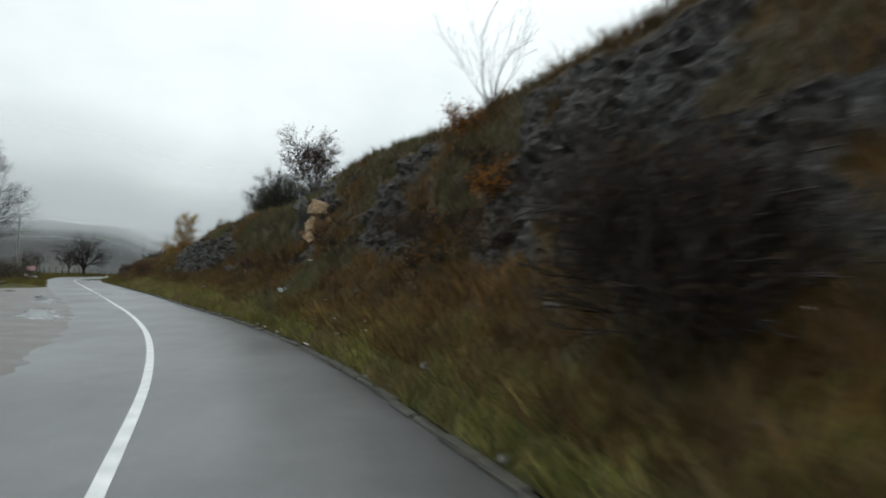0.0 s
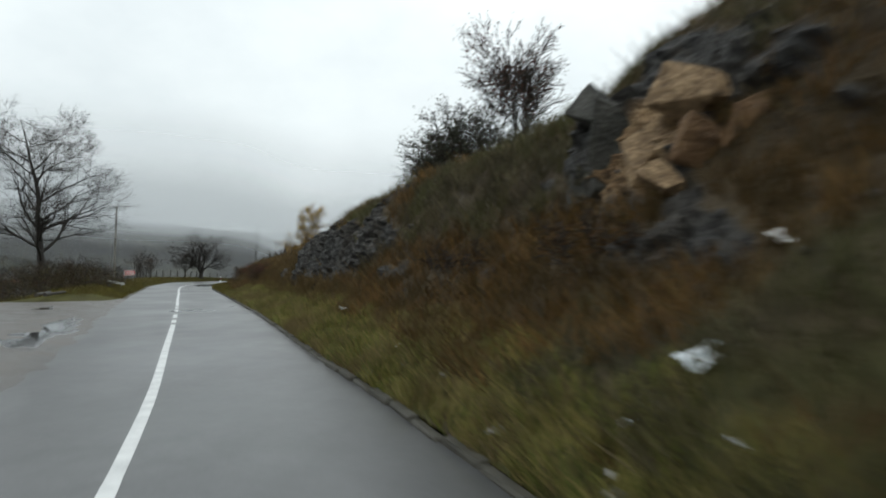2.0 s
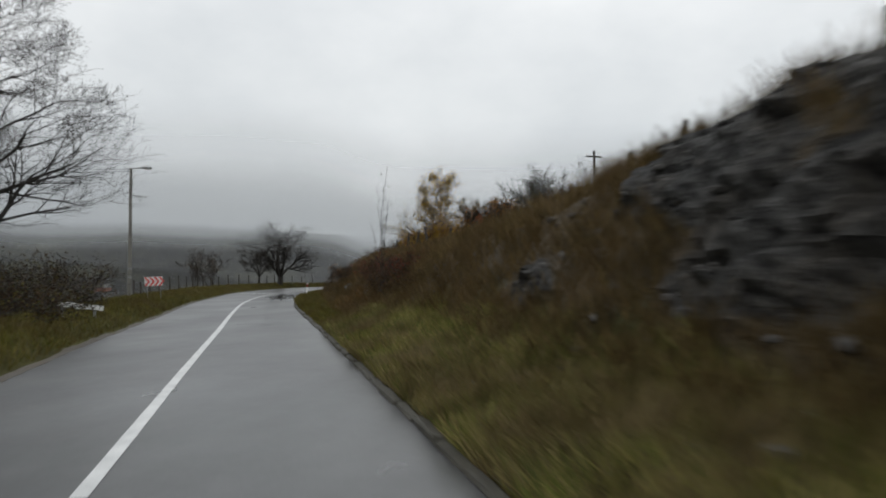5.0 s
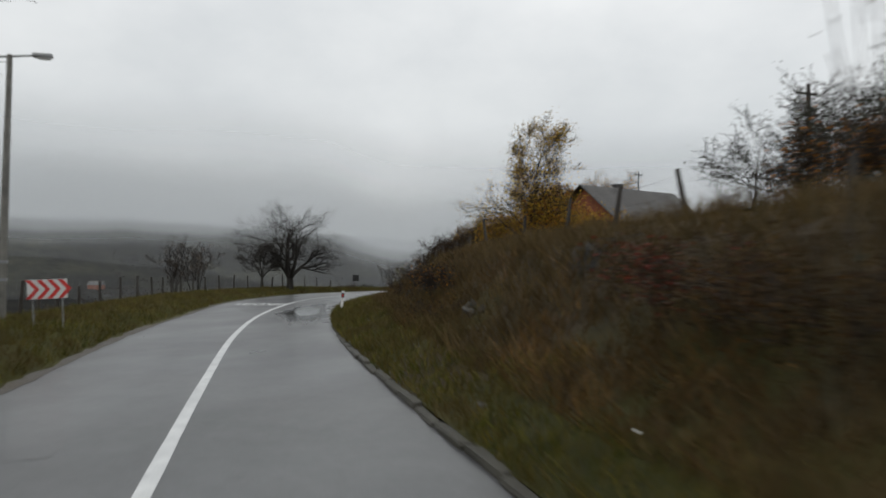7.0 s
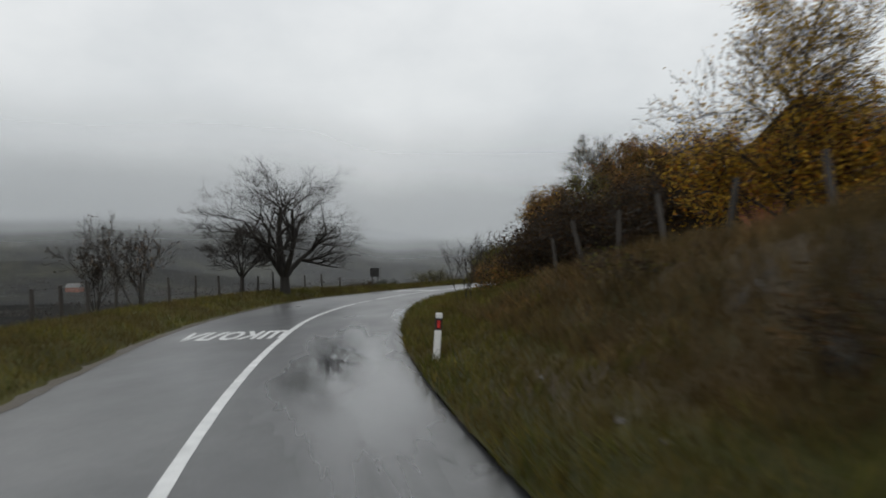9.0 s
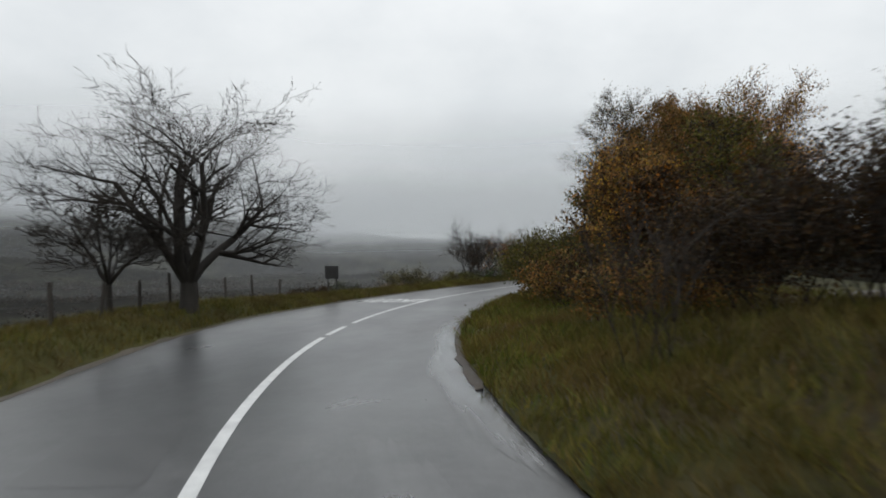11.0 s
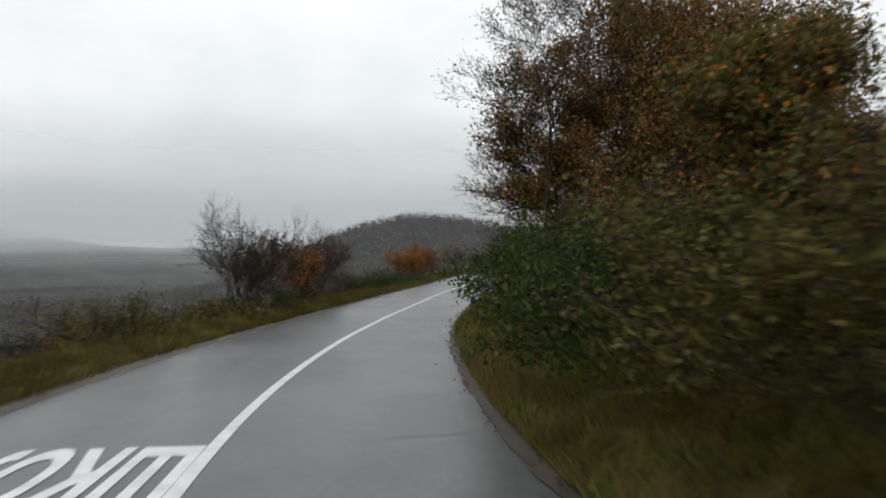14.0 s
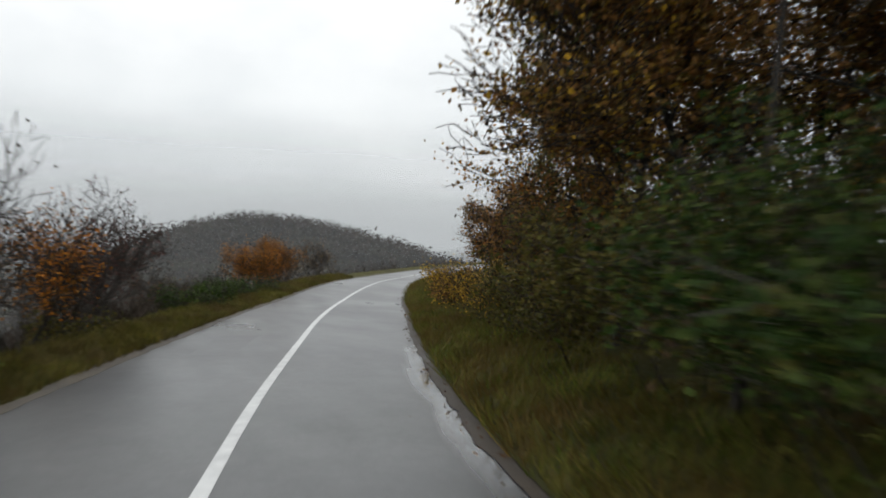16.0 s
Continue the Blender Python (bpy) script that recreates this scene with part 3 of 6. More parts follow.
def rock_cover(s, d, z):
    """Where bare rock shows through the bank's soil."""
    n = fbm(s / 2.6, z / 1.3, d / 3, 4, 21)
    top = np.interp(s, *CREST)
    rel = z / np.maximum(top, 0.5)
    zone = smooth(0.22, 0.40, rel) * (1 - smooth(0.90, 0.99, rel))
    along = np.interp(s, (-30, 0, 10, 18, 24, 28, 32, 36, 48, 53, 57, 66, 80, 95), (0.62, 0.62, 0.66, 0.48, 0.56, 0.52, 0.32, 0.50, 0.64, 0.42, 0.2, 0.1, 0.14, 0.1))
    return zone * smooth(0.5 - 0.10, 0.5 + 0.08, n + (along - 0.5) * 0.62)


def build_embankment(name, s0, s1, ds, n, label):
    s = np.arange(s0, s1, ds)
    sv = s[:, None]
    dk, zk = (np.stack(q, 1) for q in bank_bends(s))
    dk[:, 0] -= 0.10 * smooth(78, 84, s)
    acc = np.cumsum(np.hypot(np.diff(dk, axis=1), np.diff(zk, axis=1)), 1)
    acc = np.concatenate([np.zeros((len(s), 1)), acc], 1)
    u = np.linspace(0, 1, n) ** 1.15
    d, z = np.empty((len(s), n)), np.empty((len(s), n))
    for i in range(len(s)):
        d[i] = np.interp(u * acc[i, -1], acc[i], dk[i])
        z[i] = np.interp(u * acc[i, -1], acc[i], zk[i])
    free = smooth(0.02, 0.16, u)[None, :] * (1 - smooth(0.9, 1.0, u))[None, :]
    rock = rock_cover(sv + 0 * d, d, z)
    rock = np.maximum(rock, 1 - smooth(0.9, 1.4, ((sv - 25.7) / 1.35) ** 2 + ((z - 3.4) / 0.85) ** 2 + 0 * d))
    wob = 0.6 * (fbm(sv / 1.3 + 0 * d, z / 0.9, d / 1.5, 3, 31) - 0.5)
    aa = sv + 0.35 * z + wob
    bb = z + 0.22 * sv + 0.5 * wob
    wob2 = 0.25 * (fbm(sv / 0.35 + 0 * d, z / 0.3, d / 0.4, 2, 37) - 0.5)
    step = (0.20 * blocks(aa, bb, d, 0.85, 0.33, 3) + 0.20 * blocks(aa * 1.03 + 5 + wob2, bb * 1.1 + 0.7 * wob + wob2, d, 0.36, 0.16, 11)
            + 0.09 * blocks(aa * 0.97 + wob2 * 1.5, bb * 0.95 + wob2, d, 0.17, 0.085, 13))
    swell = 0.75 * (fbm(sv / 4.2 + 0 * d, z / 3.0, d / 4, 3, 41) - 0.5)
    lumps = 0.2 * (fbm(sv / 0.5 + 0 * d, z / 0.4, d / 0.5, 3, 51) - 0.5)
    steep = np.interp(zk[:, 6], (1.2, 3.0), (0.35, 1.0))[:, None]
    push = free * steep * (swell + lumps + rock * (step - 0.12))
    d2, z2 = d - push, z + 0.25 * push + 0.04 * free * (fbm(sv * 3 + 0 * d, d * 3, 0, 2, 61) - 0.5)
    z2[:, -1] -= 0.25
    z2 = z2 + road_rise(sv)
    x, y = on_line(sv + 0 * d2, d2)
    ob = sheet(name, np.stack([x, y, z2], -1).reshape(-1, 3), grid_faces(len(s), n), BANK, smooth=False)
    ob.data.attributes.new("rock", "FLOAT", "POINT").data.foreach_set("value", rock.ravel().astype(np.float32))
    patch = ((sv - 25.7 + 0.25 * (z - 3.4)) / 1.25) ** 2 + ((z - 3.4) / 0.75) ** 2 + 0 * d
    ochre = 1 - smooth(0.6, 1.1, patch + 1.1 * (fbm(sv / 0.45 + 0 * d, z / 0.45, 0, 3, 91) - 0.5))
    ob.data.attributes.new("ochre", "FLOAT", "POINT").data.foreach_set("value", ochre.ravel().astype(np.float32))
    turf = 1 - smooth(0.8, 1.5, z2 + 0.9 * (fbm(sv / 0.9 + 0 * d, d / 0.9, 0, 3, 81) - 0.5))
    turf = np.maximum(turf * smooth(0.3, 0.5, fbm(sv / 2.2 + 0 * d, d / 2.2, 0, 3, 83)), smooth(104, 110, sv + 0 * d))
    ob.data.attributes.new("turf", "FLOAT", "POINT").data.foreach_set("value", turf.ravel().astype(np.float32))
    tagged(ob, label, "embankment", kind="structure")
    return s, u, d2, z2, rock


def left_strip():
    s = np.arange(S0, S1, 0.4)

    def across(sv):
        o = np.r_[np.linspace(0, 4, 24), np.linspace(4.3, 12, 16)][None, :]
        d = left_edge(sv) - o + 0.05
        z = left_land(sv, d) + smooth(0.3, 1.2, o) * 0.12 * (fbm(sv * 1.5 + 0 * d, d * 1.5, 0, 3, 71) - 0.5) + 0.006
        z = z - 0.03 * (o == 0) - 0.8 * smooth(9.0, 12.0, o)
        z = z - 1.6 * smooth(2.3, 4.0, o) * smooth(116, 124, sv)
        z = z - 0.06 * smooth(7, 9, sv) * (1 - smooth(52, 55, sv)) * (1 - smooth(5.6, 6.6, o))
        return d, z
    return strip("verge_left", s, across, VERGE, "rough grass verge above a valley", "verge")


def layby():
    s = np.arange(6, 56, 0.3)

    def across(sv):
        u = np.linspace(0, 1, 26)[None, :]
        far = 6.6 * smooth(6, 16, sv) * (1 - smooth(46, 56, sv)) + 0.3 + 0.5 * (fbm(sv / 2, sv * 0 + 1.5, 0, 3, 13) - 0.5)
        d = left_edge(sv) + 0.06 + (0.5 * (fbm(sv / 0.7, sv * 0 + 5.5, 0, 5, 63) - 0.45)) * smooth(8, 12, sv) * (1 - smooth(50, 55, sv)) - u * far
        z = 0.022 * smooth(0, 0.08, u) - 0.008 + 0.07 * (fbm(sv * 1.2 + 0 * d, d * 1.2, 0, 4, 17) - 0.45) * smooth(0, 0.15, u)
        return d, z + 0.03 * smooth(0.1, 0.2, u)
    return strip("layby_gravel", s, across, GRAVEL, "muddy wet gravel lay-by beside the asphalt", "gravel")


build_ground()
build_road()
S_A, U_A, D_A, Z_A, ROCK_A = build_embankment("embankment_rocky", -8, 64, 0.11, 112, "steep roadside cutting of dark broken rock and brown weeds")
build_embankment("embankment_start", S0, -7.9, 0.4, 50, "steep roadside cutting of dark broken rock and brown weeds")
S_B, U_B, D_B, Z_B, ROCK_B = build_embankment("embankment_earth", 63.6, S1, 0.35, 46, "low earth bank overgrown with brown weeds")
left_strip()
layby()


# Mud strip where the asphalt ends without a kerb
def mud_edge(name, s0, s1, d0, w, mat, label):
    s = np.arange(s0, s1, 0.3)

    def across(sv):
        u = np.linspace(0, 1, 8)[None, :]
        env = smooth(s0, s0 + 3, sv) * (1 - smooth(s1 - 3, s1, sv))
        near = right_edge(sv) + d0 + 0.14 * (fbm(sv / 0.5, sv * 0 + 2.2, 0, 4, 19) - 0.5)
        far = right_edge(sv) + d0 + 0.1 + w * env + 0.5 * (fbm(sv / 1.4, sv * 0 + 7.7, 0, 3, 23) - 0.5) * env
        d = near + (far - near) * u
        return d, 0.012 + 0.03 * u * abs(w) + 0.02 * (fbm(sv * 3 + 0 * d, d * 3, 0, 2, 29) - 0.5) * u
    return strip(name, s, across, mat, label, "mud")


def shoulder():
    s = np.arange(56, S1, 0.3)

    def across(sv):
        u = np.linspace(0, 1, 6)[None, :]
        w = 0.04 + 0.7 * np.clip(fbm(sv / 1.6, sv * 0 + 4.4, 0, 4, 33) - 0.2, 0, 1)
        d = left_edge(sv) + 0.05 - u * w + 0.08 * (fbm(sv / 0.5, sv * 0 + 1.1, 0, 2, 35) - 0.5)
        return d, 0.004 + 0.03 * u + 0 * d
    return strip("shoulder_left", s, across, SAND, "pale wet sandy soil along the asphalt edge", "shoulder")


shoulder()
mud_edge("mud_right", 104, 164, -0.12, 0.9, MUD, "wet brown mud along the broken asphalt edge")


def dirt_track():
    q = np.linspace(0, 1, 34)[:, None]
    u = np.linspace(-1, 1, 12)[None, :]
    d = 2.86 + 9 * q + 0 * u
    s = 111.0 - 1.1 * q + u * (1.25 + 0.25 * (fbm(q * 9, q * 0 + 2, 0, 3, 43) - 0.5)) + 0.15 * (fbm(q * 20 + 0 * u, u * 3, 0, 2, 47) - 0.5)
    x, y = on_line(s, d)
    z = right_land(s, d) + road_rise(s) + 0.05 - 0.06 * u ** 6 - 0.05 * np.exp(-((abs(u) - 0.55) / 0.2) ** 2)
    z[0] = 0.006
    ob = sheet("dirt_track", np.stack([x, y, z], -1).reshape(-1, 3), grid_faces(34, 12), MUD)
    tagged(ob, "wet muddy field track joining the road", "track", kind="structure")


dirt_track()


# ---- road markings ----
def paint_line(pieces, d0, width):
    holder = empty("centre_line", Matrix(), "worn white painted centre line", "road marking")
    holder["kind"] = "structure"
    for a, b in pieces:
        s = np.arange(a, b + 0.2, 0.25)
        s[-1] = b
        w = width / 2 * (1 + 0.12 * (fbm(s * 3, s * 0, 0, 2, 9) - 0.5))
        x0, y0 = on_line(s, d0 - w)
        x1, y1 = on_line(s, d0 + w)
        v = np.stack([np.stack([x0, y0, road_rise(s) + 0.005], 1), np.stack([x1, y1, road_rise(s) + 0.005], 1)], 1).reshape(-1, 3)
        sheet("stripe", v, grid_faces(len(s), 2)[:, ::-1], PAINT, holder)


paint_line([(-24, 39.5), (40.2, 41.5), (42.4, 44.3), (46.0, 47.3), (48.1, 49.4), (50.0, 110.6), (111.1, 113.0), (113.9, 205)], 0.0, 0.13)


def road_patch(s, d, length, width, turn):
    """A thin square of newer asphalt."""
    q = np.linspace(-0.5, 0.5, 9)
    gs, gd = np.meshgrid(q * length, q * width, indexing="ij")
    gs = gs + turn * gd + 0.06 * (fbm(gd * 5 + s, gs * 5, 0, 2, 77) - 0.5)
    gd = gd + 0.06 * (fbm(gs * 5, gd * 5 + s, 0, 2, 78) - 0.5)
    x, y = on_line(s + gs, d + gd)
    ob = sheet("road_patch", np.stack([x, y, road_rise(s + gs) + 0.003], -1).reshape(-1, 3), grid_faces(9, 9)[:, ::-1], PATCH)
    tagged(ob, "square repair of newer dark asphalt in the road", "road", "asphalt repairs", "structure")


for s, d, length, width, turn in ((125.3, 2.0, 2.5, 0.75, 0.1), (101.5, -0.9, 1.6, 1.0, -0.15), (69.5, -1.3, 0.5, 0.8, 0.3), (67.0, 0.9, 0.45, 1.1, 0.2), (147.0, -1.4, 3.4, 0.8, 0.1)):
    road_patch(s, d, length, width, turn)


def road_word(s, d, width, depth):
    data = bpy.data.curves.new("word", "FONT")
    data.body, data.size, data.align_x, data.align_y = "ШКОЛА", 1.0, "CENTER", "CENTER"
    data.offset = 0.035
    tmp = new("word", data)
    bpy.context.view_layer.update()
    me = bpy.data.meshes.new_from_object(tmp.evaluated_get(bpy.context.evaluated_depsgraph_get()))
    bpy.data.objects.remove(tmp)
    co = np.empty(len(me.vertices) * 3, np.float32)
    me.vertices.foreach_get("co", co)
    co = co.reshape(-1, 3)
    lo, hi = co.min(0), co.max(0)
    co[:, :2] = (co[:, :2] - (lo + hi)[:2] / 2) / (hi - lo)[:2] * (width, depth)
    ds, dd = s - co[:, 1], d - co[:, 0]
    x, y = on_line(ds, dd)
    me.vertices.foreach_set("co", np.stack([x, y, 0 * x + 0.006], 1).astype(np.float32).ravel())
    me.update()
    me.materials.clear()
    me.materials.append(PAINT)
    ob = new("road_word", me)
    return tagged(ob, "white painted word for oncoming school traffic", "road marking", "painted words", "structure")


road_word(98.1, -1.2, 2.35, 2.0)
road_word(122.95, -1.30, 2.45, 1.9)


# ---- standing water ----
def puddle(s, d, ls, ld, seed, label):
    n, rings = 160, 8
    a = np.linspace(0, 2 * math.pi, n, endpoint=False)
    r = 0.5 + 1.0 * fbm(np.cos(a) * 3.0 + seed, np.sin(a) * 3.0, 0, 5, seed)
    f = np.linspace(0.02, 1, rings)[:, None]
    ps, pd = s + np.cos(a) * ls * r * f, d + np.sin(a) * ld * r * f
    pd = np.clip(pd, -9, right_edge(ps) + 0.05) if d > 0 else pd
    x, y = on_line(ps, pd)
    lift = 0.0035 if d > -2 else 0.05
    z = road_rise(ps) + lift * (1 - (1.7 * f ** 6 if d < -2 else 0)) + 0 * pd
    i = np.arange(rings - 1)[:, None] * n + np.arange(n)[None, :]
    j = np.arange(rings - 1)[:, None] * n + (np.arange(n)[None, :] + 1) % n
    faces = np.stack([i, i + n, j + n, j], -1).reshape(-1, 4)
    faces = np.vstack([faces, [(0, k, k + 1, k + 2) for k in range(1, n - 2, 2)]])
    ob = sheet("puddle", np.stack([x, y, z], -1).reshape(-1, 3), faces[:, ::-1], WATER)
    ob.data.attributes.new("depth", "FLOAT", "POINT").data.foreach_set("value", np.repeat(1 - f[:, 0], n).astype(np.float32))
    tagged(ob, label, "puddle", "puddles on the road")


puddle(92.3, 1.5, 8.0, 1.15, 3, "long shallow rain puddle on the asphalt")
puddle(108.0, 2.72, 7.5, 0.5, 21, "rain puddle against the grassy edge of the asphalt")
puddle(141, 2.35, 7.0, 0.42, 6, "long rain puddle along the muddy edge")
puddle(26, -2.75, 5.0, 0.75, 9, "rain puddle at the edge of the lay-by")
puddle(37, -2.9, 5.5, 0.7, 10, "rain puddle at the edge of the lay-by")
puddle(33, -5.0, 3.2, 0.7, 12, "rain puddle on the gravel lay-by")
puddle(46, -4.4, 2.6, 0.5, 13, "rain puddle on the gravel lay-by")


# ---- kerb ----
def build_kerb():
    holder = empty("kerb", Matrix(), "low weathered concrete kerb, chipped and mossy", "kerb")
    holder["kind"] = "structure"
    stones = []
    for k in range(3):
        bm = bmesh.new()
        box(bm, 0, 0, 0, 0.13, 0.97, 0.24, 0.03)
        r = random.Random(k)
        for v in bm.verts:
            v.co += Vector((r.uniform(-0.012, 0.012), r.uniform(-0.01, 0.01), r.uniform(-0.015, 0.01)))
        me = bpy.data.meshes.new("kerb_stone")
        bm.to_mesh(me)
        bm.free()
        me.materials.append(KERB)
        stones.append(me)
    r = random.Random(5)
    for k in range(int(S0) + 1, 86):
        ob = new("kerb_stone", stones[k % 3])
        x, y = on_line(k + 0.5, right_edge(k + 0.5) + 0.09 + r.uniform(-0.02, 0.02))
        sink = 0.06 * max(0, (k - 76) / 10)
        ob.matrix_world = pose(x, y, -0.06 + r.uniform(-0.02, 0.02) - sink, r.uniform(-1, 1), r.uniform(-4, 4), heading(k + 0.5) + r.uniform(-0.8, 0.8))
        ob.parent = holder


build_kerb()


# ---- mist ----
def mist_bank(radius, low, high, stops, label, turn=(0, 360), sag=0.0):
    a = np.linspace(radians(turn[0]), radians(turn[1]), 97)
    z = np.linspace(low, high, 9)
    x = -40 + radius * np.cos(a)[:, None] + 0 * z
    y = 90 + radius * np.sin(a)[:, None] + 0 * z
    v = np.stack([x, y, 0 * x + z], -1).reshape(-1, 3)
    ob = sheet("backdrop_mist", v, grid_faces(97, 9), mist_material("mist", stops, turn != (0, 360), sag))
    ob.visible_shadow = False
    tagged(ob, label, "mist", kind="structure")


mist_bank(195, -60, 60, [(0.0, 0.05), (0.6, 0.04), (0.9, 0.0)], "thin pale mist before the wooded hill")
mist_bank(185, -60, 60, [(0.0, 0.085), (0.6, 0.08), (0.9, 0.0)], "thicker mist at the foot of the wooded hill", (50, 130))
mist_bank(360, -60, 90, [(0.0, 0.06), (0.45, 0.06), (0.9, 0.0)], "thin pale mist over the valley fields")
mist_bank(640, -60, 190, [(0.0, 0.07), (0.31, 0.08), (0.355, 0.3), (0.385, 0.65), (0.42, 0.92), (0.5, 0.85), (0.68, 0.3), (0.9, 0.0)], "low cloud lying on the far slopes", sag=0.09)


# ---- plants ----
def tubes(name, segs, mat, parent, label=""):
    """Tapered rods from an array of rows: two ends, two radii."""
    segs = np.asarray(segs, np.float64)
    allv, allf, base = [], [], 0
    for lo, hi, k in ((0.045, 9, 8), (0.012, 0.045, 5), (0.0075, 0.012, 3)):
        q = segs[(segs[:, 6] >= lo) & (segs[:, 6] < hi)]
        if not len(q):
            continue
        p0, p1 = q[:, :3], q[:, 3:6]
        ax = p1 - p0
        ax /= np.maximum(np.linalg.norm(ax, axis=1), 1e-6)[:, None]
        ref = np.where(abs(ax[:, 2:3]) > 0.9, np.array([[1.0, 0, 0]]), np.array([[0, 0, 1.0]]))
        e1 = np.cross(ax, ref)
        e1 /= np.linalg.norm(e1, axis=1)[:, None]
        e2 = np.cross(ax, e1)
        an = np.arange(k) * 2 * math.pi / k
        ring = e1[:, None, :] * np.cos(an)[None, :, None] + e2[:, None, :] * np.sin(an)[None, :, None]
        a = p0[:, None, :] + ring * q[:, 6][:, None, None]
        b = (p1 + ax * q[:, 7:8] * 0.4)[:, None, :] + ring * q[:, 7][:, None, None]
        n = len(q)
        allv.append(np.concatenate([a, b], 1).reshape(-1, 3))
        i = np.arange(k)
        f = np.stack([i, (i + 1) % k, (i + 1) % k + k, i + k], 1)[None] + (np.arange(n) * 2 * k)[:, None, None] + base
        allf.append(f.reshape(-1, 4))
        base += n * 2 * k
    q = segs[segs[:, 6] < 0.0075]
    if len(q):
        p0, p1 = q[:, :3], q[:, 3:6]
        e = np.cross(p1 - p0, np.random.default_rng(len(q)).normal(size=p0.shape))
        e /= np.maximum(np.linalg.norm(e, axis=1), 1e-6)[:, None]
        allv.append(np.stack([p0 - e * q[:, 6:7], p0 + e * q[:, 6:7], p1 + e * q[:, 7:8], p1 - e * q[:, 7:8]], 1).reshape(-1, 3))
        allf.append(np.arange(len(q) * 4).reshape(-1, 4) + base)
    return sheet(name, np.vstack(allv), np.vstack(allf), mat, parent, label=label)


def leaf_cloud(name, at, size, mat, parent, r, droop=0.35, label="", kind=""):
    """Small folded leaves at the given places, turned at random."""
    n = len(at)
    z = r.normal(size=(n, 3))
    z[:, 2] += droop
    z /= np.linalg.norm(z, axis=1)[:, None]
    t = r.normal(size=(n, 3))
    u = np.cross(z, t)
    u /= np.maximum(np.linalg.norm(u, axis=1), 1e-6)[:, None]
    w = np.cross(z, u)
    sz = size * r.uniform(0.6, 1.35, n)[:, None]
    v = np.stack([at - u * sz * 0.6, at + w * sz * 0.42 + z * sz * 0.12, at + u * sz * 0.65, at - w * sz * 0.42 + z * sz * 0.12], 1)
    ob = sheet(name, v.reshape(-1, 3), np.arange(n * 4).reshape(-1, 4), mat, parent, smooth=False, label=label)
    if kind:
        ob["kind"] = kind
    return ob


def grow(r, p, way, length, rad, level, levels, segs, tips, spread, kids, lift, wiggle):
    """One branch with its side branches."""
    n = max(3, int(5 - level)) if level < 3 else 3
    step = length / n
    thin = rad
    for k in range(n):
        way = way + r.normal(size=3) * wiggle * (1 + 0.3 * level)
        way[2] += lift
        way = way / np.linalg.norm(way)
        q = p + way * step
        nxt = max(rad * (1 - 0.62 * (k + 1) / n), 0.0075)
        segs.append((*p, *q, thin, nxt))
        if level >= levels - 1:
            tips.append((*p, *q))
        p, thin = q, nxt
        if level < levels and (k >= 1 or level > 0):
            for _ in range(r.integers(kids[0], kids[1] + 1)):
                side = r.normal(size=3)
                side -= way * side.dot(way)
                side /= np.linalg.norm(side)
                ang = spread * r.uniform(0.6, 1.25)
                child = way * math.cos(ang) + side * math.sin(ang)
                if child[2] < -0.25:
                    child[2] *= -0.5
                grow(r, p, child, length * r.uniform(0.5, 0.78) * (1 - 0.25 * k / n), thin * r.uniform(0.5, 0.75), level + 1, levels, segs, tips,
                     spread, kids, lift * 0.9, wiggle)


def skeleton(seed, tall, stems, stem_r, levels=4, lean=0.25, spread=0.75, kids=(1, 2), lift=0.05, wiggle=0.09, trunk=0.0, wide=1.0, start=0.0, leader=False):
    """Branches of a tree of the given height: an optional trunk that parts into stems."""
    r = np.random.default_rng(seed)
    segs, tips = [], []
    p0 = np.zeros(3)
    if trunk:
        top = np.array([r.normal() * 0.05, r.normal() * 0.05, trunk])
        segs.append((0, 0, -0.15, *top * 0.5, stem_r * 1.45, stem_r * 1.15))
        segs.append((*top * 0.5, *top, stem_r * 1.15, stem_r * 1.05))
        p0 = top
    for k in range(stems):
        a = 2 * math.pi * (k + r.uniform(-0.3, 0.3)) / max(stems, 1)
        ln = lean * r.uniform(0.5, 1.4)
        if leader and k == 0:
            ln *= 0.15
        way = np.array([math.cos(a) * ln, math.sin(a) * ln, 1.0])
        base = p0 + (np.array([math.cos(a), math.sin(a), 0]) * start * r.uniform(0.2, 1))
        if not trunk:
            base[2] -= 0.1
        grow(r, base, way / np.linalg.norm(way), tall * 0.55 * r.uniform(0.8, 1.1), stem_r * (0.8 if stems > 1 else 1) * r.uniform(0.7, 1.0), 0, levels,
             segs, tips, spread, kids, lift, wiggle)
    segs, tips = np.array(segs), np.array(tips)
    high = segs[:, 5].max()
    k = tall / high
    f = np.array([k * wide, k * wide, k])
    segs[:, :3] *= f
    segs[:, 3:6] *= f
    tips[:, :3] *= f
    tips[:, 3:6] *= f
    return segs, tips, r


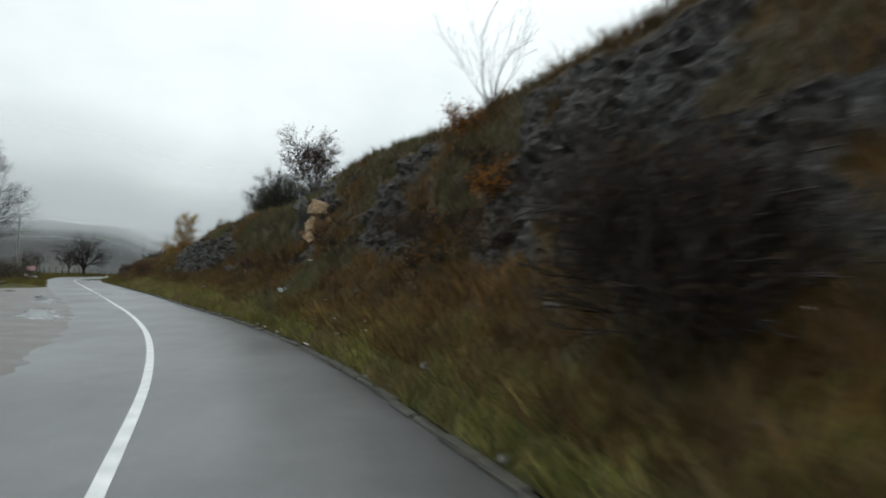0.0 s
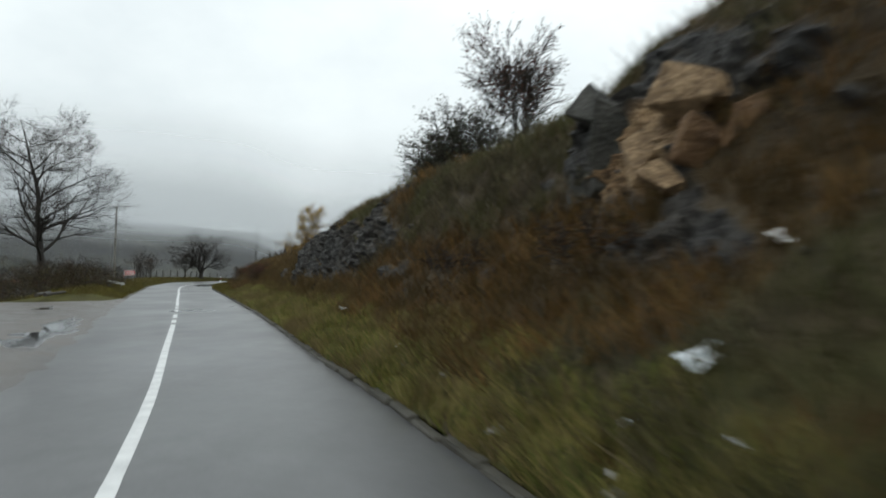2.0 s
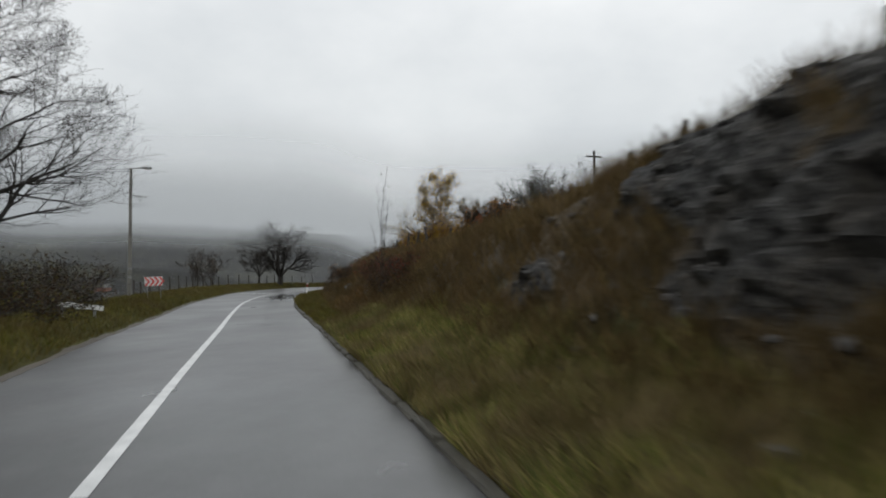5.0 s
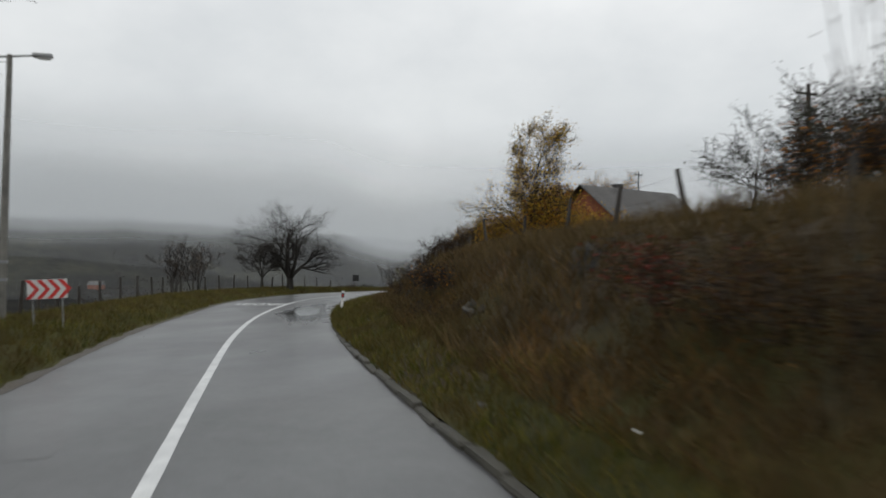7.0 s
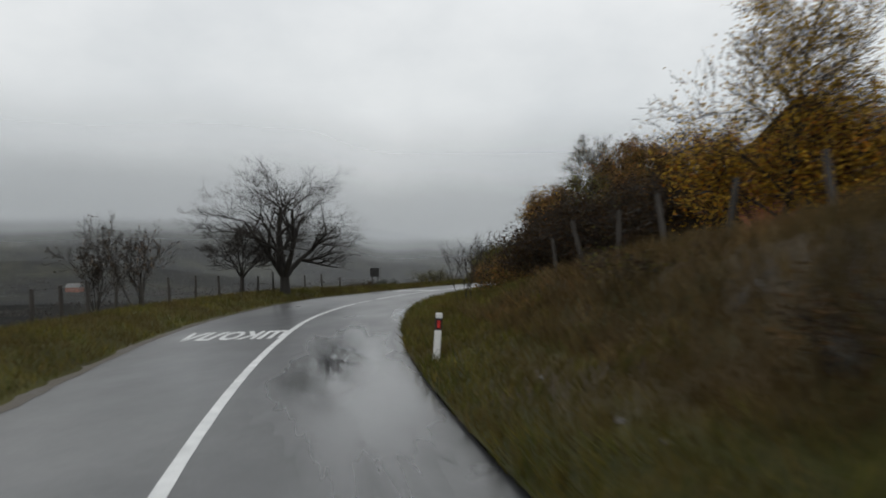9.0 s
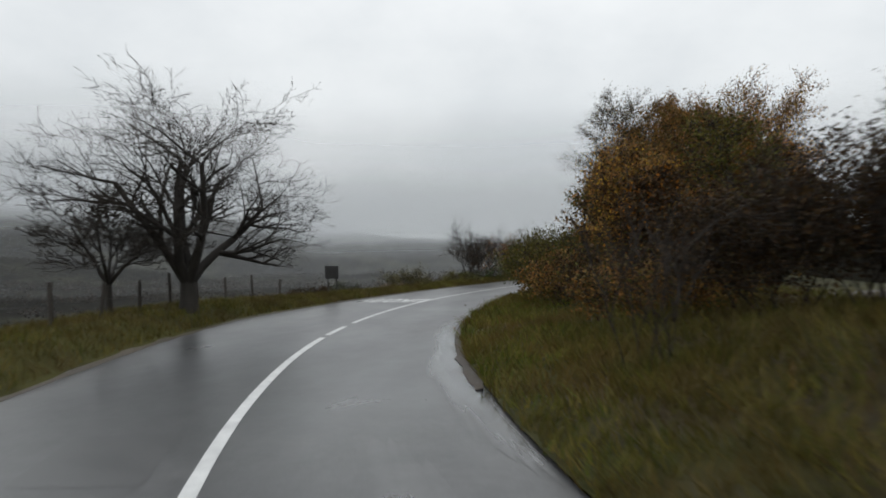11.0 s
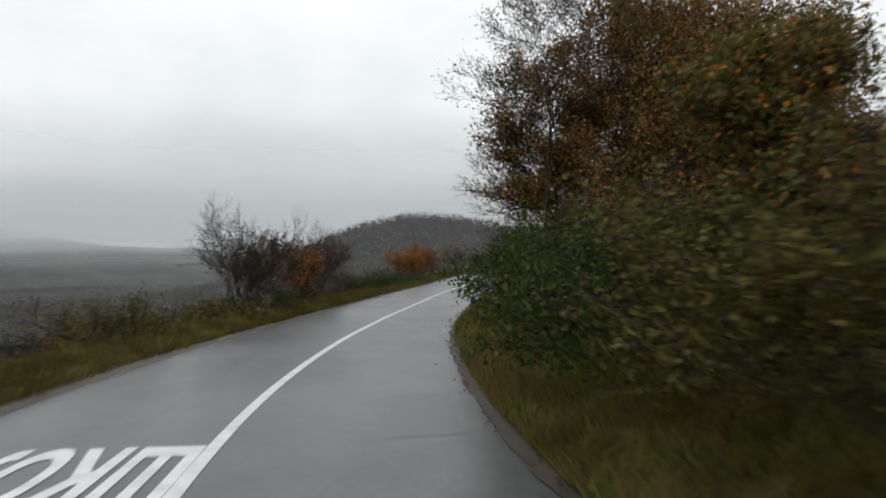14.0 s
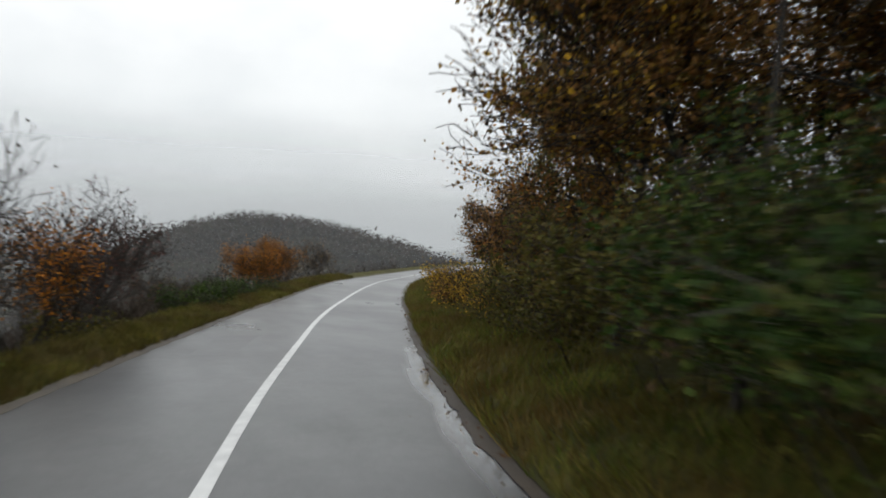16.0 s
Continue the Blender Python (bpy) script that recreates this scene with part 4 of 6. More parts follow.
def leader_tree(seed, tall, trunk_r, limbs, limb_len, levels=3, first=0.15, last=0.85, taper=0.5, rise=0.45, spread=0.7, kids=(1, 2), lift=0.03, wiggle=0.11, lean=(0.0, 0.0)):
    """Branches of a tree with one trunk that runs up to its top and throws limbs all round."""
    r = np.random.default_rng(seed)
    segs, tips = [], []
    n = 9
    p, way = np.array([0, 0, -0.15]), np.array([lean[0], lean[1], 1.0])
    pts, rads = [p], [trunk_r * 1.35]
    for k in range(n):
        way = way + r.normal(size=3) * 0.09
        way[2] = max(way[2], 0.8)
        way /= np.linalg.norm(way)
        p = p + way * (tall + 0.15) / n
        pts.append(p)
        rads.append(max(trunk_r * (1 - 0.93 * (k + 1) / n), 0.006))
    pts = np.array(pts)
    for k in range(n):
        segs.append((*pts[k], *pts[k + 1], rads[k], rads[k + 1]))
    tips.append((*pts[-2], *pts[-1]))
    for k in range(limbs):
        f = first + (last - first) * ((k + r.uniform(0, 0.8)) / limbs)
        q = f * n
        i = min(int(q), n - 1)
        base = pts[i] + (pts[i + 1] - pts[i]) * (q - i)
        a = k * 2.4 + r.uniform(-0.5, 0.5)
        out = np.array([math.cos(a), math.sin(a), rise * r.uniform(0.6, 1.5)])
        size = limb_len * (1 - taper * max(0.0, (f - first) / (1 - first))) * r.uniform(0.75, 1.15)
        grow(r, base, out / np.linalg.norm(out), size, max(rads[i] * r.uniform(0.42, 0.62), 0.012), 0, levels, segs, tips, spread, kids, lift, wiggle)
    segs, tips = np.array(segs), np.array(tips)
    k = tall / segs[:, 5].max()
    segs[:, [2, 5]] *= k
    tips[:, [2, 5]] *= k
    return segs, tips, r


def leaves_at(r, tips, n, jitter):
    pick = tips[r.integers(0, len(tips), n)]
    u = r.uniform(0, 1, (n, 1))
    return pick[:, :3] * (1 - u) + pick[:, 3:6] * u + r.normal(size=(n, 3)) * jitter


def plant(name, s, d, label, category, skel, bark, leaves=(), turn=0.0, group="", z=None, sink=0.0, fine_k=1.0):
    """A tree or shrub with its trunk, twigs and crown at s, d on the ground. leaves: rows of material, count, size, spread; fine_k thins the twigs."""
    segs, tips, r = skel
    segs[:, 6:8] = np.where(segs[:, 6:8] < 0.012, segs[:, 6:8] * fine_k, segs[:, 6:8])
    x, y = on_line(s, d)
    h = height(s, d) if z is None else z
    ob = empty(name, pose(float(x), float(y), h - sink, 0, 0, turn), label, category, group)
    big = segs[:, 6].max() > 0.035
    thick = segs[segs[:, 6] >= 0.012] if big else segs[:0]
    fine = segs[segs[:, 6] < 0.012] if big else segs
    if len(thick):
        tubes("trunk", thick, bark, ob)
    if len(fine):
        tubes("branchwork", fine, TWIG, ob)["kind"] = "stuff"
    for mat, n, size, jit in leaves:
        leaf_cloud("crown", leaves_at(r, tips, n, jit), size, mat, ob, r)
    return ob


def blades(name, at, tall, width, mat, label, category, seed, lean=0.45):
    """Thousands of tapered, leaning grass blades, combed in tufts, as one stuff object."""
    r = np.random.default_rng(seed)
    n = len(at)
    a = r.uniform(0, 2 * math.pi, n)
    w = np.stack([np.cos(a), np.sin(a), 0 * a], 1) * (width * r.uniform(0.6, 1.3, n))[:, None]
    tuft = vnoise(at[:, 0] / 0.22, at[:, 1] / 0.22, at[:, 2] / 0.22, seed + 50)
    h = (tall * r.uniform(0.5, 1.1, n) * (0.6 + 0.8 * tuft))[:, None]
    b = 9.0 * vnoise(at[:, 0] / 0.35, at[:, 1] / 0.35, at[:, 2] / 0.35, seed + 51) + r.normal(0, 0.7, n)
    bend = np.stack([np.cos(b), np.sin(b), 0 * b], 1) * h * lean * r.uniform(0.2, 1.4, n)[:, None]
    up = np.array([[0, 0, 1.0]])
    tip = at + bend + up * h * (1.0 - 0.25 * lean)
    low = at - up * 0.03
    v = np.stack([low - w, low + w, tip + w * 0.25, tip - w * 0.25], 1)
    f = (np.arange(n) * 4)[:, None]
    ob = sheet(name, v.reshape(-1, 3), np.concatenate([f, f + 1, f + 2, f + 3], 1), mat, smooth=False)
    return tagged(ob, label, category, kind="stuff")


def sample_strip(s, u, d, z, n, r, keep, j0=0.0, j1=1.0):
    """Random places on a bank's surface, kept where keep says so."""
    i = r.uniform(0, len(s) - 1.001, n)
    j = r.uniform(j0, j1, n) * (d.shape[1] - 1.001)
    i0, j0 = i.astype(int), j.astype(int)
    fi, fj = i - i0, j - j0

    def lerp(q):
        return (q[i0, j0] * (1 - fi) * (1 - fj) + q[i0 + 1, j0] * fi * (1 - fj) + q[i0, j0 + 1] * (1 - fi) * fj + q[i0 + 1, j0 + 1] * fi * fj)
    ss = s[i0] + fi * (s[1] - s[0])
    dd, zz = lerp(d), lerp(z)
    ok = keep(ss, dd, zz, i0, j0, r.uniform(0, 1, n))
    x, y = on_line(ss, dd)
    return np.stack([x, y, zz], 1)[ok]


def build_grass():
    r = np.random.default_rng(3)
    a = sample_strip(S_A, U_A, D_A, Z_A, 230000, r, lambda s, d, z, i, j, q: (z < np.interp(s, (10, 32), (0.85, 0.8)) + 0.7 * (fbm(s, d, 0, 2, 5) - 0.5)) & (s > -4) & (q < np.interp(s, (16, 30), (0.4, 1.0))), 0.0, 0.3)
    b = sample_strip(S_B, U_B, D_B, Z_B, 190000, r, lambda s, d, z, i, j, q: (s < 180) & (d < np.interp(s, (66, 76, 90, 100), (3.9, 4.1, 4.6, 5.2)) + 1.4 * (fbm(s, s * 0, 0, 2, 6) - 0.5)), 0.0, 0.42)
    blades("verge_grass", a, 0.27, 0.009, G_YELLOWED, "short wet yellowed roadside grass under the cutting", "grass", 1, 0.8)
    cut = off_line(b[:, 0], b[:, 1])[0] + r.normal(0, 2.5, len(b)) < 104
    blades("bank_grass", b[cut], 0.21, 0.009, G_VERGE, "short wet olive and brown grass on the low bank", "grass", 6, 0.8)
    blades("wood_edge_grass", b[~cut], 0.26, 0.010, G_GREEN, "wet green and yellowed grass along the wood", "grass", 7, 0.8)
    a = sample_strip(S_A, U_A, D_A, Z_A, 230000, r, lambda s, d, z, i, j, q: (z > np.interp(s, (16, 30), (0.12, 0.6))) & (ROCK_A[i, j] < 0.45) & (s > -4) & (q < smooth(0.12, 0.5, fbm(s / 0.8, z / 0.8, 0, 3, 15))), 0.05, 0.72)
    b = sample_strip(S_B, U_B, D_B, Z_B, 290000, r, lambda s, d, z, i, j, q: (d > np.interp(s, (66, 78, 90), (3.4, 3.7, 4.2))) & (s < 112) & (q < smooth(0.12, 0.45, fbm(s / 0.8, d / 0.8, 0, 3, 16))), 0.1, 0.75)
    late = off_line(b[:, 0], b[:, 1])[0] + r.normal(0, 1.5, len(b)) > 98
    blades("bank_weeds", b[late], 0.3, 0.009, G_VERGE, "rough olive grass behind the roadside verge", "grass", 10, 0.8)
    b = b[~late]
    sa = off_line(a[:, 0], a[:, 1])[0]
    straw = sa + 9 * (fbm(a[:, 0] / 2, a[:, 1] / 2, a[:, 2] / 2, 2, 45) - 0.5) > np.interp(a[:, 2], (0.8, 1.6), (32, 43))
    rust = (fbm(a[:, 0] / 2.6, a[:, 1] / 2.6, a[:, 2] / 1.8, 3, 44) > 0.47 - 0.12 * (sa < 18) + 0.05 * (a[:, 2] - 2.5)) & ~straw
    tall = fbm(b[:, 0] / 1.8, b[:, 1] / 1.8, 0 * b[:, 0], 3, 46) > 0.40
    blades("dry_weeds", a[~rust & ~straw], 0.36, 0.010, G_DRY, "tangled dry olive-brown weeds on the cutting", "weeds", 2, 0.9)
    blades("rusty_weeds", np.vstack([a[rust], b[~tall]]), 0.38, 0.010, G_RUST, "tangled rusty brown weeds on the bank", "weeds", 8, 0.9)
    blades("straw_weeds", np.vstack([a[straw], b[tall]]), 0.4, 0.008, G_STRAW, "tall drooping straw-brown grass on the bank", "grass", 9, 0.75)
    a = sample_strip(S_A, U_A, D_A, Z_A, 70000, r, lambda s, d, z, i, j, q: (d > 6.5) & (d < 9.5) & (s > -10) & (ROCK_A[i, j] < 0.5), 0.5, 0.95)
    b = sample_strip(S_B, U_B, D_B, Z_B, 60000, r, lambda s, d, z, i, j, q: (s < 106) & (d > 5.0) & (d < 8.5) & (q < smooth(0.35, 0.6, fbm(s / 1.5, d / 1.5, 0, 3, 26))), 0.2, 0.8)
    blades("ridge_grass", np.vstack([a, b]), 0.24, 0.009, G_PALE, "pale dead grass along the crest of the cutting", "grass", 3, 0.7)
    n = 130000
    s, o = r.uniform(56, 178, n), r.uniform(0.12, 7.5, n)
    o = np.where(r.uniform(0, 1, n) < 0.6, o * 0.5 + 0.1, o)
    o = np.where(s > 118 + r.normal(0, 3, n), 0.1 + o * 0.27, o)
    d = left_edge(s) - o
    x, y = on_line(s, d)
    z = left_land(s, d) + road_rise(s) + smooth(0.3, 1.2, o) * 0.12 * (fbm(s * 1.5, d * 1.5, 0, 3, 71) - 0.5)
    blades("meadow_grass", np.stack([x, y, z], 1), 0.22, 0.009, G_VERGE, "rough yellow-green grass on the valley-side verge", "grass", 4, 0.7)
    n = 36000
    s, o = r.uniform(-4, 62, n), r.uniform(6.6, 11.5, n)
    o = np.where(s > 55, r.uniform(0.3, 8.5, n), o)
    d = left_edge(s) - o
    x, y = on_line(s, d)
    blades("layby_grass", np.stack([x, y, left_land(s, d)], 1), 0.26, 0.008, G_VERGE, "uncut grass behind the lay-by", "grass", 5, 0.7)


build_grass()

# ---- big bare trees on the valley side ----
plant("bare_tree", 72.3, -8.2, "tall bare ash tree with dense fine twigs above brambles", "tree",
      leader_tree(21, 13.8, 0.29, 20, 3.9, levels=4, first=0.16, last=0.9, taper=0.3, rise=0.85, spread=0.62, lift=0.03), BARK, turn=130, fine_k=0.7)
plant("bare_tree", 114.0, -4.4, "bare spreading fruit tree with low forked limbs by a fence", "tree",
      skeleton(31, 6.5, 6, 0.2, levels=4, lean=0.62, spread=0.8, kids=(1, 2), lift=0.0, wiggle=0.1, trunk=0.75, wide=1.0, leader=True), BARK, turn=10, fine_k=0.75)
plant("bare_tree", 112.9, -5.9, "small bare tree behind a post fence", "tree",
      skeleton(29, 3.7, 5, 0.075, levels=4, lean=0.75, spread=0.8, kids=(1, 2), lift=0.0, trunk=0.9, leader=True), BARK, turn=60)

for k, (s, d, h, mat) in enumerate(((107.2, -8.8, 4.3, L_DEAD), (109.9, -8.8, 4.0, L_RUST))):
    plant("valley_sapling", s, d, "thin half-bare young tree below the fence", "tree",
          skeleton(35 + k, h, 4, 0.05, levels=4, lean=0.25, spread=0.5, kids=(1, 1)), BARK, [(mat, 500, 0.07, 0.1)], group="young trees below the fence")

# brambles under the ash
for k, (s, d, h) in enumerate(((64, -5.8, 1.3), (67, -6.8, 2.1), (70, -6.4, 2.5), (72.5, -7.0, 2.6), (70.5, -8.6, 2.4), (61, -7.4, 1.4), (57, -9.0, 1.5), (74.5, -7.5, 1.7))):
    plant("bramble_bush", s, d, "dark leafless bramble thicket with few green leaves", "bush",
          skeleton(40 + k, h, 12, 0.02, levels=2, lean=0.9, spread=0.8, kids=(1, 2), start=1.0, wide=1.3), TWIG,
          [(L_OLIVE, 600, 0.05, 0.16), (L_GREY, 500, 0.05, 0.2), (L_DEAD, 2600, 0.055, 0.18)], turn=k * 50, group="brambles under the ash")

# ---- right bank: crest trees and shrubs ----
plant("pink_tree", 38.4, 10.2, "slender tree with thinning dull pink leaves on the crest", "tree",
      skeleton(51, 5.0, 3, 0.06, levels=4, lean=0.25, spread=0.5), TWIG, [(L_PINK, 1300, 0.07, 0.1), (L_DEAD, 900, 0.06, 0.1)])
for k, (s, d, h) in enumerate(((43.0, 9.2, 2.4), (41.3, 9.4, 3.0), (39.8, 9.7, 2.9))):
    plant("crest_shrub", s, d, "grey-green evergreen shrub on the crest of the cutting", "bush",
          skeleton(52 + k, h, 9, 0.03, levels=3, lean=0.6, spread=0.7, start=0.8, wide=1.05), TWIG, [(L_GREY, 6500, 0.05, 0.16), (L_DEAD, 1200, 0.045, 0.14)], turn=k * 70, group="evergreen shrubs on the crest")
plant("bare_sapling", 14.3, 7.1, "thin bare sapling with a few stems on the crest", "tree",
      skeleton(53, 2.8, 5, 0.03, levels=2, lean=0.35, spread=0.4, kids=(1, 1)), TWIG, fine_k=0.6)
for k, (s, d, h, mat) in enumerate(((12.7, 6.3, 0.5, L_ORANGE), (11.4, 6.1, 0.7, L_ORANGE), (14.6, 6.8, 0.8, L_ORANGE), (12.7, 5.1, 0.45, L_ORANGE), (14.2, 5.9, 0.45, L_ORANGE), (13.5, 5.4, 1.0, L_RUST), (16.0, 5.6, 0.9, L_RUST), (20, 5.3, 0.9, L_RUST), (25, 5.0, 0.7, L_RUST), (30, 5.0, 0.9, L_RUST), (10, 5.2, 1.0, L_RUST))):
    plant("bank_shrub", s, d, "small autumn shrub clinging to the cutting", "bush",
          skeleton(60 + k, h, 6, 0.014, levels=2, lean=0.6, spread=0.7, start=0.3), TWIG, [(mat, 150 if h < 0.6 else 320 if mat is L_RUST else 1800, 0.036, 0.1), (L_RUST, 450, 0.032, 0.12), (L_DEAD, 350, 0.035, 0.12)], turn=k * 40, group="shrubs on the cutting")
for k, (s, d, h, mat) in enumerate(((63.5, 4.9, 1.0, L_RUST), (65.5, 5.2, 1.2, L_RED), (67.5, 5.0, 1.1, L_RUST), (69.5, 5.1, 1.0, L_RED), (77.5, 4.6, 0.6, L_RUST), (84.5, 4.9, 0.6, L_RUST), (90, 5.5, 0.6, L_OLIVE))):
    plant("bank_shrub", s, d, "bushy autumn shrub on the low bank", "bush",
          skeleton(80 + k, h * 0.9, 9, 0.012, levels=2, lean=0.7, spread=0.7, start=0.5), TWIG, [(mat, 900 if s < 74 else 350, 0.035, 0.1), (L_DEAD, 1100 if s < 74 else 450, 0.04, 0.14)], turn=k * 40, group="shrubs on the low bank", fine_k=0.6)
plant("yellow_tree", 95.9, 10.9, "slim tree with bright yellow leaves low in its crown", "tree",
      leader_tree(107, 7.0, 0.08, 30, 2.2, levels=3, first=0.1, last=0.95, taper=0.6, rise=1.05, spread=0.45), BARK, [(L_YELLOW, 9000, 0.055, 0.16), (L_OLIVE, 700, 0.05, 0.14)], fine_k=0.7)
plant("yellow_shrub", 96.6, 11.6, "bushy shrub in dense orange-yellow leaf below a taller tree", "bush",
      skeleton(102, 3.8, 8, 0.03, levels=3, lean=0.5, spread=0.65, start=0.8, wide=1.15), TWIG, [(L_YELLOW, 10000, 0.065, 0.2), (L_ORANGE, 3200, 0.065, 0.2)])
plant("yellow_shrub", 95.0, 12.9, "bushy shrub in dense orange-yellow leaf below a taller tree", "bush",
      skeleton(104, 3.8, 8, 0.03, levels=3, lean=0.5, spread=0.65, start=0.8, wide=1.15), TWIG, [(L_YELLOW, 9000, 0.065, 0.2), (L_ORANGE, 4000, 0.065, 0.2)])
plant("thin_poplar", 66.5, 4.65, "very thin tall sapling with almost no leaves", "tree",
      skeleton(103, 4.5, 3, 0.013, levels=1, lean=0.05, spread=0.25, kids=(1, 1), wide=0.5, start=0.5), TWIG, [(L_GREY, 40, 0.05, 0.05)], fine_k=0.75)
plant("bare_sapling", 103.3, 4.7, "thin bare sapling with a few stems beside the fence", "tree",
      skeleton(103, 2.3, 6, 0.02, levels=2, lean=0.2, spread=0.35, kids=(1, 1), start=0.4), TWIG, [(L_DEAD, 60, 0.06, 0.05)])
for k, (s, d, h) in enumerate(((99.0, 9.2, 2.7), (101.0, 8.8, 2.6), (103.5, 8.1, 2.6), (106.0, 7.7, 2.5))):
    plant("dark_bush", s, d, "dark leafless thicket beside the fence", "bush",
          skeleton(105 + 7 * k, h, 9, 0.025, levels=3, lean=0.7, spread=0.7, start=0.7, wide=1.1), TWIG, [(L_DEAD, 8000, 0.06, 0.18)], group="thickets beside the fence")
plant("bare_tree", 137.2, 24.6, "tall bare tree behind the house", "tree",
      leader_tree(106, 12.5, 0.2, 14, 3.6, levels=3, first=0.2, last=0.9, taper=0.3, rise=0.9, spread=0.6), BARK)
for k, (s, d, h) in enumerate(((78, 14, 4.6), (82, 17, 5.2), (74.5, 13, 3.6))):
    plant("grey_tree", s, d, "half-bare grey-leaved tree behind the bank", "tree",
          skeleton(110 + k, h, 4, 0.06, levels=3, lean=0.4, spread=0.6), BARK, [(L_GREY, 3200, 0.05, 0.12)], group="trees behind the bank")
plant("orange_tree", 72.5, 10.2, "small tree in dull russet autumn leaf on the crest", "tree",
      skeleton(115, 1.9, 5, 0.03, levels=3, lean=0.5, spread=0.6, start=0.4), BARK, [(L_DEAD, 3000, 0.055, 0.16), (L_ORANGE, 1000, 0.055, 0.16)])
for k, (s, d, h) in enumerate(((80.6, 5.0, 0.9), (81.9, 5.1, 0.85))):
    plant("orange_shrub", s, d, "small shrub in orange-yellow leaf on the bank", "bush",
          skeleton(117 + k, h, 7, 0.012, levels=2, lean=0.6, spread=0.7, start=0.35), TWIG, [(L_ORANGE, 240, 0.035, 0.1), (L_DEAD, 500, 0.04, 0.12)], group="orange shrubs on the bank")

# Added bushes stand in for a dark column blurred on the wet windscreen.
for k, (s, d, h) in enumerate(((3.9, 4.3, 2.1), (3.3, 3.9, 2.4))):
    plant("dark_bush", s, d, "leafless thicket added for a dark blur on the wet windscreen", "bush",
          skeleton(120 + k, h, 10, 0.02, levels=3, lean=0.25, spread=0.5, start=0.35), TWIG, [(L_DEAD, 1300, 0.04, 0.12)], turn=k * 70, group="thicket under the cutting")

# ---- roadside wood on the inner side of the bend ----
WOOD_TREES = [(113.4, 7.6, 3.2, L_DEAD, 5500), (114.5, 10.5, 4.6, L_OLIVE, 2200), (118.0, 7.6, 4.5, L_BROWN, 4500), (118.6, 10.0, 4.8, L_BROWN, 4500), (121.4, 7.8, 4.5, L_BROWN, 8000),
              (125.4, 7.0, 4.3, L_OLIVE, 8000), (129.0, 8.2, 4.3, L_BROWN, 8000), (135.8, 7.8, 8.6, L_BROWN, 11000), (138.2, 8.0, 9.8, L_BROWN, 14000), (142.4, 6.8, 8.8, L_BROWN, 14000), (139.5, 10.5, 9.0, L_BROWN, 8000), (144.0, 9.5, 9.0, L_BROWN, 8000),
              (147.0, 7.4, 8.2, L_BROWN, 11000), (152.5, 7.2, 5.6, L_OLIVE, 4500), (159, 6.8, 4.2, L_BROWN, 3500), (166, 6.4, 3.8, L_BROWN, 2800), (173, 6.4, 3.8, L_BROWN, 2400)]
plant("wood_tree", 140.5, 10.8, "tall broad tree with a dense dome of russet leaves", "tree",
      leader_tree(128, 10.6, 0.18, 22, 3.6, levels=2, first=0.2, last=0.92, taper=0.35, rise=0.75, spread=0.75, kids=(2, 2)), BARK,
      [(L_BROWN, 16000, 0.075, 0.18), (L_YELLOW, 3500, 0.065, 0.18), (L_ORANGE, 3500, 0.065, 0.18), (L_DEAD, 2500, 0.08, 0.1)], group="trees of the roadside wood")
plant("wood_tree", 138.4, 4.8, "slender half-bare tree with thin pale olive leaves", "tree",
      leader_tree(129, 10.4, 0.055, 26, 2.3, levels=3, first=0.48, last=0.94, taper=0.35, rise=0.75, spread=0.6), BARK, [(L_OLIVE, 2600, 0.06, 0.14), (L_BROWN, 1400, 0.06, 0.14), (L_GREY, 1600, 0.055, 0.14)], group="trees of the roadside wood", fine_k=0.7)
plant("wood_tree", 143.6, 5.55, "young roadside tree with broad ochre leaves", "tree",
      leader_tree(127, 7.6, 0.08, 20, 2.2, levels=3, first=0.3, last=0.94, taper=0.4, rise=0.75, spread=0.6), BARK, [(L_BROWN, 2600, 0.085, 0.14), (L_YELLOW, 900, 0.08, 0.14), (L_OLIVE, 1000, 0.08, 0.14)], group="trees of the roadside wood")
# The dark dead-leaf share also colours in shade within each crown.
for k, (s, d, h, mat, n) in enumerate(WOOD_TREES):
    plant("wood_tree", s, d, "roadside tree in thick russet and olive autumn leaf", "tree",
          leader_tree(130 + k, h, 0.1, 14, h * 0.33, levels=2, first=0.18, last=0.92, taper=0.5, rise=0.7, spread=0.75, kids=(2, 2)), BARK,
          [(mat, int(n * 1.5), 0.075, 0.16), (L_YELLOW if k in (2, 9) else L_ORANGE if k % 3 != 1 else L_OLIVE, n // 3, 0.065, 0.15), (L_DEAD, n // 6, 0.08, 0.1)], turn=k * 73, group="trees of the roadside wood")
# Filler trees whose near-black leaves paint the shade deep in the wood.
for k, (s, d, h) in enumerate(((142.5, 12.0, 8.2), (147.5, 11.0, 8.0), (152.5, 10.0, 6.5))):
    plant("backing_tree", s, d, "brown-leaved tree deep inside the wood, leaves darkened as shade", "tree",
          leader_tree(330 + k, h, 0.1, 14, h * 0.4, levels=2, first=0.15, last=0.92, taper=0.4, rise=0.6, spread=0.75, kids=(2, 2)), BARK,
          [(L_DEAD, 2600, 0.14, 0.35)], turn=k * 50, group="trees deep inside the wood")
